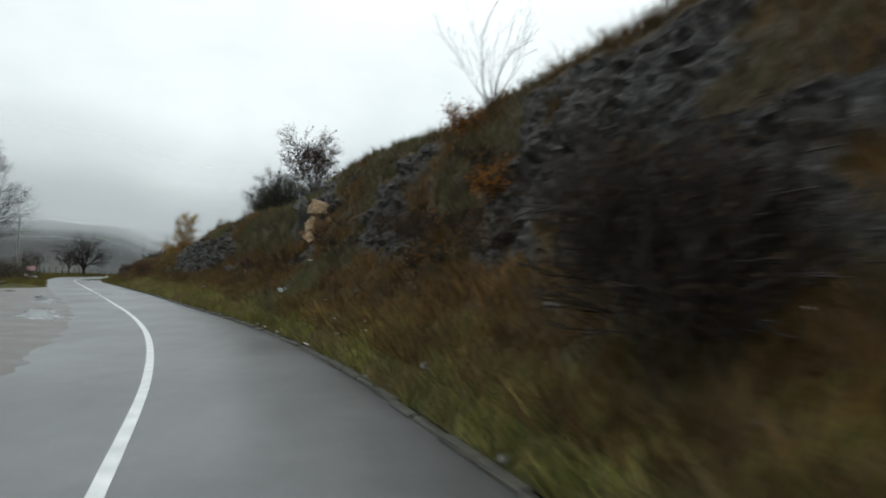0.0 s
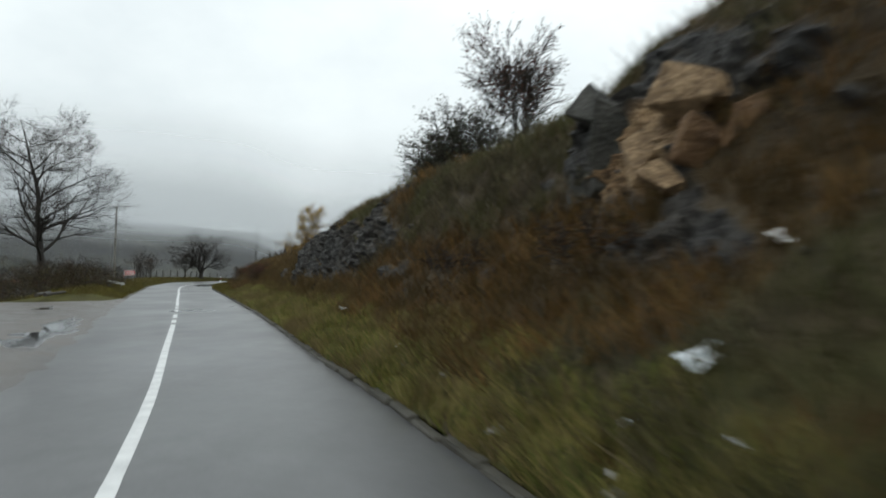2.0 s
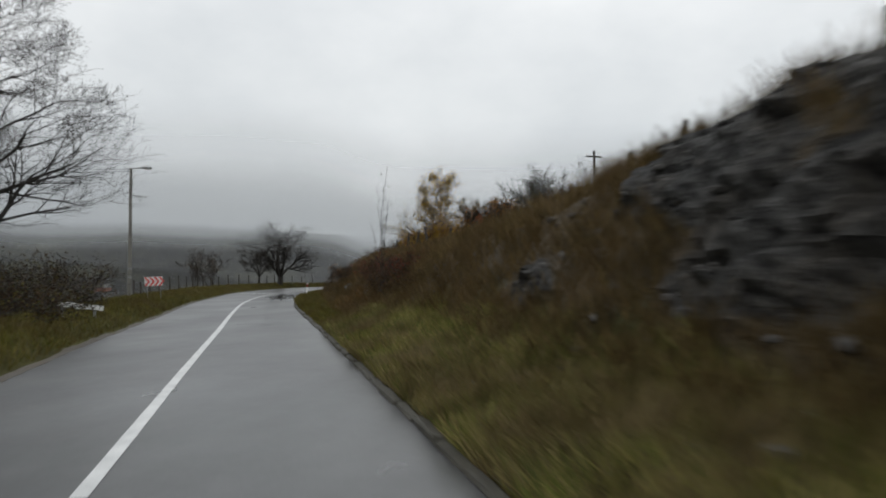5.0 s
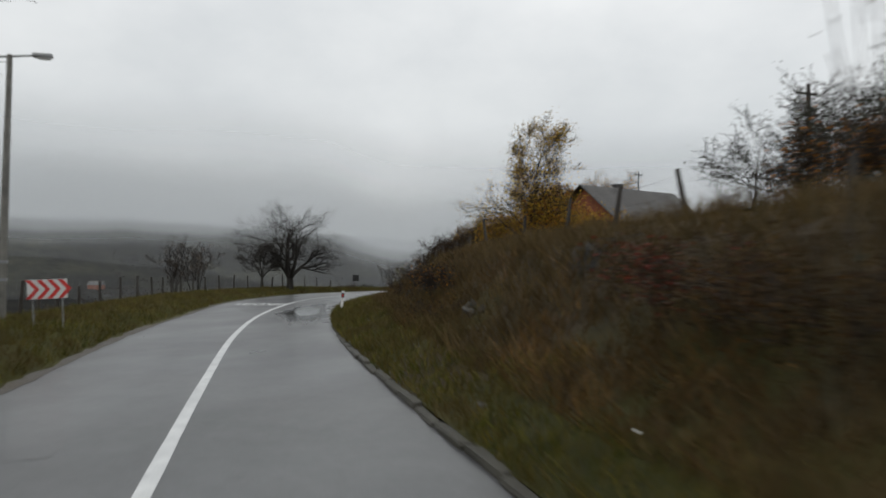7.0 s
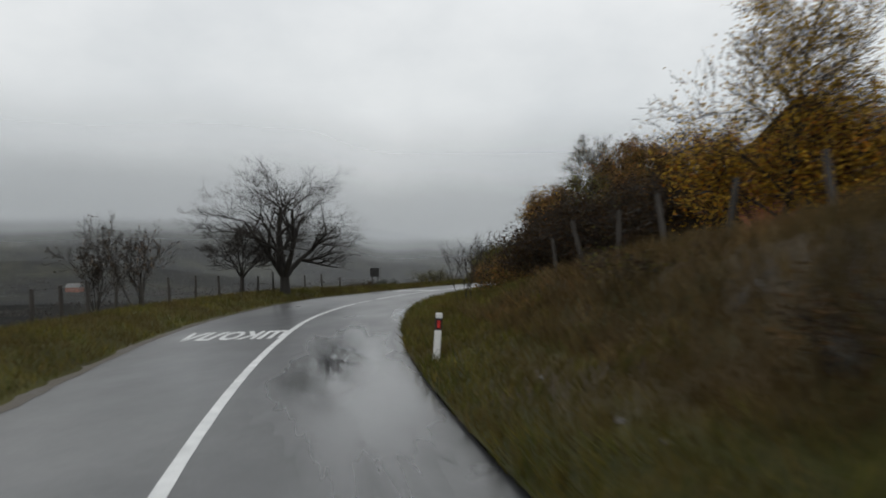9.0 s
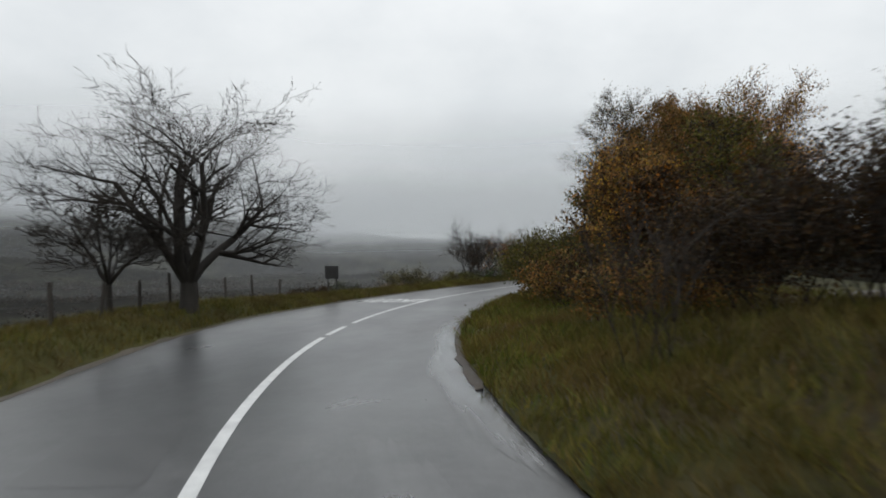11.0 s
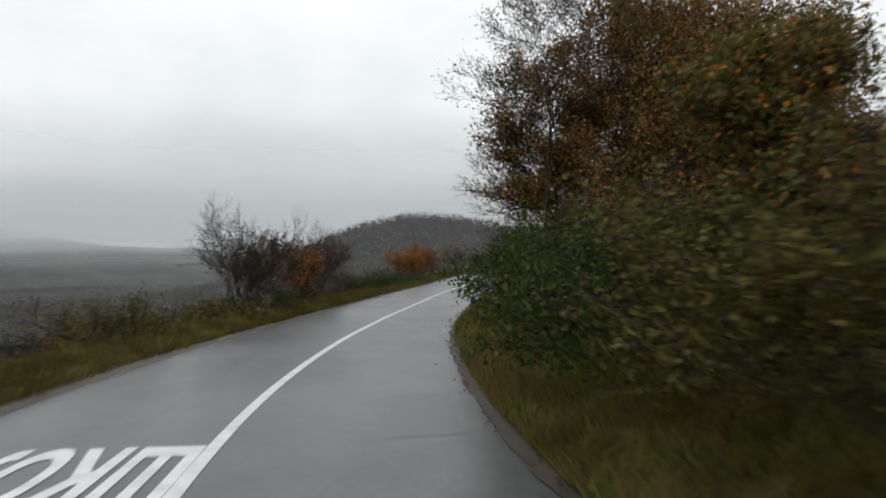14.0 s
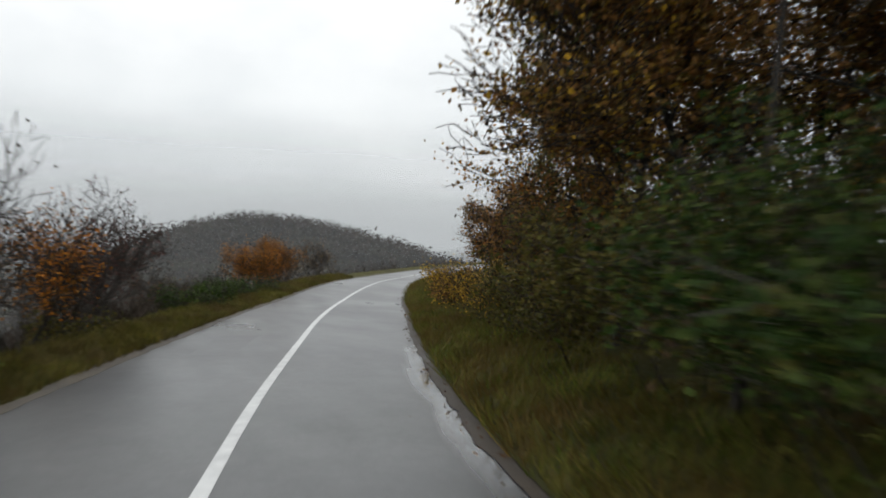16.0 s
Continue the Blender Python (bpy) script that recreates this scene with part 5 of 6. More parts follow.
# Brown thickets; their dark leaf share stands in for shade under the trees.
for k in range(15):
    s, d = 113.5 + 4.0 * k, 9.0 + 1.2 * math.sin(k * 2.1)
    plant("thicket_bush", s, d, "tall thicket of brown leaves inside the wood, partly darkened as shade", "bush",
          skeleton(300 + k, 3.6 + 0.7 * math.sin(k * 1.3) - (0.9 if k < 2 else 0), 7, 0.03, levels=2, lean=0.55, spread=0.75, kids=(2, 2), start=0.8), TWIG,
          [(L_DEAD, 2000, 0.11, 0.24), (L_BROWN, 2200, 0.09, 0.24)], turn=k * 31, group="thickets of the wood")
for k, (s, d, h, mat) in enumerate(((108.5, 6.6, 1.3, L_BROWN), (112.6, 6.4, 1.6, L_DEAD), (114.8, 5.8, 1.7, L_BROWN), (117.2, 5.4, 2.2, L_OLIVE), (119.5, 5.2, 2.4, L_OLIVE), (122.0, 5.0, 2.4, L_OLIVE), (125.0, 5.0, 2.5, L_GREEN),
                                    (128.0, 5.2, 2.4, L_GREEN), (131.0, 4.9, 2.4, L_GREEN), (135.0, 4.6, 2.7, L_GREEN), (136.8, 4.9, 2.8, L_GREEN), (139.5, 5.0, 2.5, L_OLIVE), (143, 4.9, 2.0, L_OLIVE), (147, 4.9, 1.8, L_OLIVE), (151, 4.8, 1.6, L_YELLOW), (156, 4.6, 1.4, L_BROWN), (162, 4.6, 1.4, L_BROWN))):
    plant("hedge_bush", s, d, "dense leafy undergrowth at the edge of the wood", "bush",
          skeleton(170 + k, h, 8, 0.02, levels=2, kids=(2, 2), lean=0.7, spread=0.75, start=0.7, wide=1.05), TWIG, [(mat, 8000 if 116 < s < 142 else 4200, 0.055, 0.11), (L_OLIVE, 900, 0.05, 0.1), (L_DEAD, 1000, 0.05, 0.12)], turn=k * 61, group="undergrowth of the wood", fine_k=0.7)

# ---- shrubs and trees along the valley side, further on ----
for k, (s, d, h, mat, n) in enumerate(((140.6, -4.9, 4.3, L_DEAD, 900), (142.6, -5.4, 4.1, L_DEAD, 900), (146.1, -5.0, 3.2, L_ORANGE, 3200), (148.6, -4.9, 3.7, L_PINK, 1500), (151.5, -5.6, 3.5, L_PINK, 1500),
                                       (168.5, -5.8, 2.9, L_ORANGE, 5500), (172, -5.6, 3.1, L_ORANGE, 5500), (175, -6.5, 3.0, L_BROWN, 900), (180, -6, 3.2, L_BROWN, 900), (163, -8, 3.0, L_BROWN, 500), (157, -9, 3.2, L_BROWN, 500))):
    plant("valley_tree", s, d, "small thin-leaved autumn tree above the valley", "tree",
          skeleton(200 + k, h, 5, 0.05, levels=3, lean=0.5, spread=0.55, kids=(1, 2), start=0.15), BARK, [(mat, n, 0.055, 0.12)], turn=k * 47, group="trees above the valley")
for k, (s, d, h, mat) in enumerate(((124.5, -5.6, 0.7, L_DEAD), (126, -5.6, 0.7, L_GREY), (128, -5.6, 0.8, L_GREY), (131.6, -4.6, 1.2, L_OLIVE), (137, -5.6, 0.8, L_OLIVE), (141, -4.4, 0.7, L_GREEN), (155.5, -4.2, 0.75, L_GREEN), (158, -4.1, 0.8, L_GREEN), (161, -4.4, 0.85, L_GREEN), (164, -4.5, 0.9, L_GREEN), (138.2, -4.4, 0.75, L_OLIVE), (147.5, -4.5, 0.6, L_OLIVE), (135, -6.4, 1.0, L_BROWN))):
    plant("verge_bush", s, d, "low leafy bush on the valley-side verge", "bush",
          skeleton(230 + k, h, 8, 0.014, levels=2, lean=0.8, spread=0.7, start=0.4, wide=1.3), TWIG, [(mat, 1500, 0.06, 0.13)], turn=k * 57, group="bushes on the valley-side verge")


# ---- far woods and scrub ----
def far_woods():
    r = np.random.default_rng(77)
    n, m = 15000, 13000
    x = np.r_[r.uniform(-520, 420, n), r.uniform(-120, 170, m)]
    y = np.r_[r.uniform(60, 760, n), r.uniform(270, 520, m)]
    s, d = off_line(x, y)
    dense = fbm(x / 55, y / 55, 0, 3, 9)
    hill = np.exp(-(((x - 15) / 120) ** 2 + ((y - 395) / 120) ** 2))
    ok = (abs(d) > 75) & ((dense > 0.55) | (hill > 0.2) & (dense > 0.25)) & ((d < 0) | (y > 260))
    x, y = x[ok], y[ok]
    for _ in range(26):
        px, py, a, m = r.uniform(-420, -90), r.uniform(130, 560), r.uniform(-0.5, 0.5), int(r.integers(40, 110))
        q = r.uniform(-0.5, 0.5, m) * m * 1.4
        x, y = np.r_[x, px + q * np.cos(a) + r.normal(0, 2.0, m)], np.r_[y, py + q * np.sin(a) + 3 * np.sin(q / 14) + r.normal(0, 2.0, m)]
    s, d = off_line(x, y)
    z = land(s, d, x, y)
    n = len(x)
    h = r.uniform(2.6, 4.6, n)
    k = 11
    u = r.normal(size=(n, k, 3)) * np.array([0.34, 0.34, 0.24]) * h[:, None, None]
    at = np.stack([x, y, z + h * 0.12], 1)[:, None, :] + u
    a = r.normal(size=(n, k, 3)) * 0.10 * h[:, None, None]
    b = r.normal(size=(n, k, 3)) * 0.10 * h[:, None, None]
    b[..., 2] = abs(b[..., 2]) + 0.04 * h[:, None]
    v = np.stack([at - a * 0.5, at + a * 0.5, at + b], 2).reshape(-1, 3)
    ob = sheet("far_woods", v, np.arange(len(v)).reshape(-1, 3), FAR_WOOD, smooth=False)
    tagged(ob, "bare brown woods on the misty slopes", "woods", kind="stuff")


def valley_scrub():
    """Leafless brushwood on the slope below the road: bundles of thin upright twigs."""
    r = np.random.default_rng(78)
    n = 3400
    s = r.uniform(60, 215, n)
    o = 8 + 55 * r.uniform(0, 1, n) ** 1.4
    d = -o
    m = 900
    s, d = np.r_[s, r.uniform(126, 172, m)], np.r_[d, -r.uniform(6.0, 20, m)]
    o = -d
    n = n + m
    x, y = on_line(s, d)
    ok = (fbm(x / 9, y / 9, 0, 3, 19) > np.where(s > 125, 0.36, 0.52)) & (o > np.interp(s, (100, 125, 136, 142), (15, 12, 10, 6.4)))
    x, y, s, d = x[ok], y[ok], s[ok], d[ok]
    z = land(s, d, x, y)
    n = len(x)
    k = 25
    h = (r.uniform(1.2, 3.2, n) * np.interp(s, (120, 136, 146), (0.45, 0.5, 0.72)))[:, None, None]
    foot = np.stack([x, y, z], 1)[:, None, :] + r.normal(size=(n, k, 3)) * np.array([0.22, 0.22, 0]) * h + np.array([0, 0, 1]) * h * r.uniform(0, 0.5, (n, k, 1))
    way = r.normal(size=(n, k, 3)) * np.array([0.32, 0.32, 0.15]) + np.array([0, 0, 0.6])
    tip = foot + way * h * r.uniform(0.5, 1.0, (n, k, 1))
    e = np.cross(way, r.normal(size=(n, k, 3)))
    e = e / np.linalg.norm(e, axis=-1, keepdims=True) * 0.016
    v = np.stack([foot - e, foot + e, tip + e * 0.4, tip - e * 0.4], 2).reshape(-1, 3)
    ob = sheet("valley_scrub", v, np.arange(len(v)).reshape(-1, 4), FAR_WOOD, smooth=False)
    tagged(ob, "leafless brown brushwood on the slope below the road", "scrub", kind="stuff")


far_woods()
valley_scrub()


# ---- fences ----
def make_post(k, tall):
    r = random.Random(k)
    bm = bmesh.new()
    lean = Vector((r.uniform(-0.03, 0.03), r.uniform(-0.03, 0.03), 0))
    tube(bm, (0, 0, -0.3), Vector((0, 0, tall * 0.5)) + lean, 0.055, 0.05, 7)
    tube(bm, Vector((0, 0, tall * 0.5)) + lean, Vector((0, 0, tall)) + lean * 1.5, 0.05, 0.042, 7)
    for v in bm.verts:
        v.co += Vector((r.uniform(-1, 1), r.uniform(-1, 1), 0)) * 0.006
    return bm


def post_fence(name, places, tall, label, strands, leans=0.0):
    """Wooden posts at s, d with sagging wires between."""
    r = random.Random(len(places))
    fence = empty(name, Matrix(), label, "fence")
    tops = []
    for k, (s, d) in enumerate(places):
        x, y = on_line(s, d)
        z = height(s, d)
        h = tall * r.uniform(0.88, 1.12)
        ob = part("post", make_post(k, h), WOOD, fence)
        ob.matrix_world = pose(float(x), float(y), z, r.uniform(-leans, leans), r.uniform(-leans, leans), r.uniform(0, 360))
        tops.append((ob.matrix_world, h))
    for f in strands:
        segs = []
        for (m, h), (m2, h2) in zip(tops, tops[1:]):
            a, b = m @ Vector((0, 0, h * f)), m2 @ Vector((0, 0, h2 * f))
            last = a
            for q in range(1, 7):
                u = q / 6
                p = a.lerp(b, u) - Vector((0, 0, 0.05 * 4 * u * (1 - u)))
                segs.append((*last, *p, 0.003, 0.003))
                last = p
        tubes("wire", np.array(segs), WIRE, fence)
    return fence


post_fence("valley_fence", [(84 + 1.75 * k, -5.75 - 0.2 * math.sin(k * 0.7)) for k in range(23)], 0.92, "old wooden post fence with sagging wire above the valley", (0.9, 0.55), 3)
post_fence("crest_fence", [(q, 7.6 + 0.15 * math.sin(q * 1.7)) for q in (43.2, 45.6, 46.9, 48.6, 50.6, 52.6, 54.6, 57.0, 60.0, 63.2, 66.5, 70.0)],
           0.72, "leaning wooden post and wire fence on the crest", (0.92, 0.6), 9)
post_fence("bank_fence", [(73.6, 7.6), (76.4, 7.6), (79.2, 7.7), (82.4, 7.6), (85.8, 7.4), (88.4, 7.3), (90.6, 7.1), (92.4, 6.9), (94.2, 6.7), (95.8, 6.5), (97.4, 6.3)],
           1.0, "leaning old wooden post and wire fence on the low bank", (0.92, 0.6), 11)


# ---- street lamp ----
def street_lamp(s, d):
    x, y = on_line(s, d)
    z = height(s, d)
    lamp = empty("street_lamp", pose(float(x), float(y), z, 0, 0, heading(s)), "slender concrete street lamp post with a short arm", "street lamp")
    top = 6.35 - z
    bm = bmesh.new()
    tube(bm, (0, 0, -0.4), (0, 0, top), 0.10, 0.06, 12)
    part("post", bm, CONCRETE, lamp)
    for h in (1.35, 0.95):
        bm = bmesh.new()
        tube(bm, (0, 0, h), (0, 0, h + 0.07), 0.106, 0.105, 12)
        part("band", bm, STEEL, lamp, "pale metal band")
    bm = bmesh.new()
    tube(bm, (-0.25, 0, top - 0.06), (0.5, 0, top + 0.02), 0.028, 0.024, 8)
    part("arm", bm, STEEL, lamp)
    bm = bmesh.new()
    box(bm, 0.68, 0, top + 0.03, 0.42, 0.15, 0.10, 0.03)
    head = part("lamp_head", bm, STEEL, lamp)
    bm = bmesh.new()
    box(bm, 0.72, 0, top - 0.035, 0.26, 0.11, 0.05, 0.02)
    part("lens", bm, WHITE, head, "milky lamp cover")
    base = lamp.matrix_world
    for k, (hx, dz) in enumerate(((-0.22, -0.08), (-0.05, -0.16))):
        a = base @ Vector((hx, 0, top + dz))
        b = a + Vector((-26, -12, 2.2 - k))
        segs, last = [], a
        for q in range(1, 17):
            u = q / 16
            p = a.lerp(b, u) - Vector((0, 0, 0.7 * 4 * u * (1 - u)))
            segs.append((*last, *p, 0.011, 0.011))
            last = p
        tagged(tubes("overhead_cable", np.array(segs), WIRE, None), "black overhead cable from the lamp post", "cable", "overhead cables")
    return lamp


street_lamp(80.8, -5.0)


def utility_pole(x, y, tall):
    s, d = off_line([x], [y])
    z = float(land(s, d, np.array([x]), np.array([y]))[0])
    pole = empty("utility_pole", pose(x, y, z, 1, -1, 35), "grey weathered wooden utility pole behind the bank", "pole")
    bm = bmesh.new()
    tube(bm, (0, 0, -0.5), (0, 0, tall), 0.11, 0.075, 10)
    part("post", bm, WOOD, pole)
    bm = bmesh.new()
    box(bm, 0, 0.09, tall - 0.35, 1.1, 0.08, 0.1, 0.01)
    arm = part("crossarm", bm, WOOD, pole)
    for px in (-0.45, 0.0, 0.45):
        bm = bmesh.new()
        tube(bm, (px, 0.09, tall - 0.3), (px, 0.09, tall - 0.14), 0.03, 0.022, 8)
        part("insulator", bm, WHITE, arm, "white insulator")


utility_pole(-19.4, 88.3, 6.8)


# ---- chevron sign ----
def chevron_sign(s, d):
    x, y = on_line(s, d)
    z = height(s, d)
    sign = empty("chevron_sign", pose(float(x), float(y), z, 0, -3, heading(s) + 14) @ Matrix.Scale(0.56, 4), "red and white bend marker board on two posts", "road sign")
    bm = bmesh.new()
    box(bm, 0, 0, 1.45, 1.36, 0.03, 0.74, 0.006)
    board = part("board", bm, WHITE, sign, "white board")
    for k in range(4):
        bm = bmesh.new()
        cx = -0.56 + k * 0.36
        for up in (1, -1):
            vs = [bm.verts.new((cx + dx, -0.019, 1.45 + up * dz)) for dx, dz in ((0.0, 0.0), (0.17, 0.0), (0.0, 0.36), (-0.17, 0.36))]
            vs = [bm.verts.new((v.co.x + (0.13 if i < 2 else 0), v.co.y, v.co.z)) for i, v in enumerate(vs)]
            bm.faces.new(vs if up > 0 else vs[::-1])
        loose = [v for v in bm.verts if not v.link_faces]
        bmesh.ops.delete(bm, geom=loose, context="VERTS")
        part("chevron", bm, RED, board, "red arrow stripe")
    for px in (-0.5, 0.5):
        bm = bmesh.new()
        tube(bm, (px, 0.045, -0.3), (px, 0.045, 1.75), 0.03, 0.03, 10)
        part("post", bm, STEEL, sign)
    return sign


chevron_sign(79.9, -3.75)


# ---- delineator ----
def delineator(s, d):
    x, y = on_line(s, d)
    z = height(s, d)
    ob = empty("delineator_post", pose(float(x), float(y), z - 0.05, 2, 5, heading(s)), "white roadside marker post with a black band", "marker post")
    bm = bmesh.new()
    box(bm, 0, 0, 0.24, 0.1, 0.05, 0.62, 0.015)
    part("shaft", bm, WHITE, ob)
    bm = bmesh.new()
    box(bm, 0, 0, 0.64, 0.104, 0.054, 0.18, 0.012)
    part("band", bm, DARK, ob, "black band")
    bm = bmesh.new()
    box(bm, 0, 0, 0.77, 0.1, 0.05, 0.08, 0.015)
    part("cap", bm, WHITE, ob)
    bm = bmesh.new()
    box(bm, 0, -0.029, 0.64, 0.045, 0.008, 0.11, 0.003)
    part("reflector", bm, RED, ob, "red reflector")


delineator(91.5, 2.82)


# ---- sign seen from behind, and a yellow board in the valley ----
def back_sign(s, d):
    x, y = on_line(s, d)
    z = height(s, d)
    ob = empty("road_sign", pose(float(x), float(y), z, 0, 0, heading(s) - 6), "grey back of a small road sign on posts", "road sign")
    bm = bmesh.new()
    box(bm, 0.22, 0, 0.92, 0.62, 0.025, 0.52, 0.008)
    part("panel", bm, DARK, ob)
    for px in (0.02, 0.42):
        bm = bmesh.new()
        tube(bm, (px, 0.04, -0.3), (px, 0.04, 1.15), 0.025, 0.025, 8)
        part("post", bm, DARK, ob)


back_sign(123.9, -4.5)


# ---- house behind the bank ----
def house(x, y, z, turn, length, width, eave, ridge):
    h = empty("house", pose(x, y, z, 0, 0, turn), "red brick house with a grey tiled gable roof", "house")
    bm = bmesh.new()
    box(bm, 0, 0, eave / 2, length, width, eave)
    part("wall", bm, BRICK, h)
    for sx in (-1, 1):
        bm = bmesh.new()
        a = [bm.verts.new((sx * (length / 2 - t), py, pz)) for t in (0, 0.22) for py, pz in ((-width / 2, eave), (width / 2, eave), (0, ridge - 0.06))]
        bm.faces.new(a[:3])
        bm.faces.new(a[3:][::-1])
        for i in range(3):
            j = (i + 1) % 3
            bm.faces.new((a[i], a[3 + i], a[3 + j], a[j]))
        bmesh.ops.recalc_face_normals(bm, faces=bm.faces)
        part("gable_wall", bm, BRICK, h)
    over = 0.4
    roof = None
    for sy in (-1, 1):
        bm = bmesh.new()
        n = 1
        for k in range(n):
            u0, u1 = k / n, (k + 1) / n
            y0, y1 = sy * (width / 2 + over) * (1 - u0), sy * (width / 2 + over) * (1 - u1)
            drop = (ridge - eave) / (width / 2)
            z0, z1 = ridge - abs(y0) * drop, ridge - abs(y1) * drop
            vs = [bm.verts.new(p) for p in ((-length / 2 - over, y0, z0 + 0.03), (length / 2 + over, y0, z0 + 0.03), (length / 2 + over, y1, z1 + 0.03), (-length / 2 - over, y1, z1 + 0.03))]
            bm.faces.new(vs)
        bmesh.ops.solidify(bm, geom=bm.faces[:], thickness=0.06)
        roof = part("roof", bm, ROOF, h)
    drop = (ridge - eave) / (width / 2)
    for sy in (-1, 1):
        for k in range(16):
            u = (k + 0.5) / 16 * (width / 2 + over)
            bm = bmesh.new()
            box(bm, 0, 0, 0, length + 2 * over, (width / 2 + over) / 16 * 1.12, 0.035, 0.0, Matrix.Rotation(-sy * math.atan(drop) + sy * 0.06, 4, "X"))
            ob = part("roof_strip", bm, ROOF, roof)
            ob.location = (0, sy * u, ridge - u * drop + 0.075)
    bm = bmesh.new()
    box(bm, -0.6, 0.25, ridge + 0.0, 0.4, 0.4, 0.55, 0.02)
    box(bm, -0.6, 0.25, ridge + 0.3, 0.5, 0.5, 0.06, 0.01)
    part("chimney", bm, ROOF, roof)
    for px, pz in ((-length / 4, eave * 0.55), (length / 5, eave * 0.55)):
        bm = bmesh.new()
        box(bm, px, -width / 2 - 0.01, pz, 0.9, 0.06, 0.8, 0.01)
        w = part("window", bm, PLASTER, h, "pale window frame")
        bm = bmesh.new()
        box(bm, px, -width / 2 - 0.035, pz, 0.72, 0.03, 0.62)
        part("pane", bm, DARK, w, "dark glass")
    bm = bmesh.new()
    tube(bm, (0.9, 0.1, ridge - 0.6), (0.9, 0.1, ridge + 1.15), 0.04, 0.035, 8)
    tube(bm, (0.6, 0.1, ridge + 0.95), (1.2, 0.1, ridge + 0.95), 0.03, 0.03, 6)
    for k in range(3):
        tube(bm, (0.62 + 0.28 * k, 0.1, ridge + 0.95), (0.62 + 0.28 * k, 0.1, ridge + 1.08), 0.03, 0.02, 6)
    part("service_mast", bm, WIRE, h)


house(-26.2, 99.3, 1.9, 46, 6.4, 4.9, 2.6, 4.4)


def far_house(x, y, turn, mat):
    s, d = off_line([x], [y])
    z = float(land(s, d, np.array([x]), np.array([y]))[0])
    h = empty("far_house", pose(x, y, z, 0, 0, turn), "small brick house with a grey pitched roof far down the valley", "house", "far houses in the valley")
    bm = bmesh.new()
    box(bm, 0, 0, 1.6, 9, 7, 4.2)
    part("wall", bm, BRICK, h)
    bm = bmesh.new()
    v = [bm.verts.new(p) for p in ((-5, -4, 3.6), (5, -4, 3.6), (5, 4, 3.6), (-5, 4, 3.6), (-5, 0, 6.4), (5, 0, 6.4))]
    for f in ((0, 1, 5, 4), (2, 3, 4, 5), (0, 4, 3), (1, 2, 5), (0, 3, 2, 1)):
        bm.faces.new([v[i] for i in f])
    part("roof", bm, mat, h)


far_house(-385, 495, 10, ROOF)


# ---- ochre rock outcrop, fallen stones, litter ----
def stone_mesh(seed, size, flat=0.7, sub=3):
    bm = bmesh.new()
    bmesh.ops.create_icosphere(bm, subdivisions=sub, radius=1.0)
    for v in bm.verts:
        p = v.co * 1.3
        k = 0.75 + 0.55 * noise.noise(p + Vector((seed * 3.1, 0, 0))) + 0.2 * noise.cell(p * 1.7 + Vector((seed, 5, 0)))
        v.co = Vector((v.co.x * size[0], v.co.y * size[1], v.co.z * size[2])) * k
    for f in bm.faces:
        f.smooth = False
    return bm


def rock_block(seed, size):
    """An angular block: the hull of scattered points, its corners knocked off and its faces split."""
    r = random.Random(seed)
    bm = bmesh.new()
    for _ in range(16):
        p = Vector([r.uniform(-1, 1) for _ in range(3)])
        p = p / max(abs(q) for q in p) * r.uniform(0.8, 1.0)
        bm.verts.new((p.x * size[0], p.y * size[1], p.z * size[2]))
    hull = bmesh.ops.convex_hull(bm, input=bm.verts[:])
    bmesh.ops.delete(bm, geom=[v for v in hull["geom_interior"] if isinstance(v, bmesh.types.BMVert)], context="VERTS")
    bmesh.ops.bevel(bm, geom=bm.edges[:], offset=0.035 * min(size), segments=1, affect="EDGES")
    bmesh.ops.triangulate(bm, faces=bm.faces[:])
    bmesh.ops.subdivide_edges(bm, edges=bm.edges[:], cuts=2, use_grid_fill=True)
    for v in bm.verts:
        q = v.co * 3.1 + Vector((seed * 2.3, 0, 0))
        v.co += v.co.normalized() * (0.05 * noise.noise(q) + 0.08 * noise.noise(q * 2.7)) * min(size)
    bmesh.ops.recalc_face_normals(bm, faces=bm.faces)
    return bm


def outcrop(name, s, d, blocks_at, mats, label):
    """A group of joined blocks standing out of the bank: rows of offset along, offset out, height, half sizes, tilt."""
    x, y = on_line(s, d)
    top = empty(name, pose(float(x), float(y), 0, 0, 0, heading(s)), label, "rock")
    for k, (along, out, z, size, tilt) in enumerate(blocks_at):
        ob = part("rock_block", rock_block(k + int(s), size), mats[k % len(mats)], top)
        ob.matrix_local = pose(-out, along, z, tilt, tilt * 0.6, tilt * 1.3)
    return top


outcrop("ochre_outcrop", 24.7, 6.3,
        ((0.6, 0.10, 3.35, (0.55, 0.55, 0.46), -14), (-0.1, 0.05, 3.85, (0.55, 0.75, 0.34), 12), (-0.3, 0.16, 3.15, (0.55, 0.5, 0.30), 24), (-1.0, 0.05, 3.4, (0.4, 0.5, 0.24), -18),
         (0.1, 0.40, 2.78, (0.42, 0.36, 0.20), 32)), (OCHRE, OCHRE, OCHRE_BROWN, OCHRE_BROWN), "fresh ochre and tan limestone blocks broken out of the cutting")
outcrop("dark_outcrop", 26.5, 6.3,
        ((0.0, 0.12, 3.5, (0.45, 0.40, 0.75), 8), (0.7, 0.08, 3.0, (0.45, 0.5, 0.40), -15), (0.5, 0.0, 4.2, (0.45, 0.50, 0.35), 20)), (WET_ROCK,), "dark grey rock rib beside the ochre break")
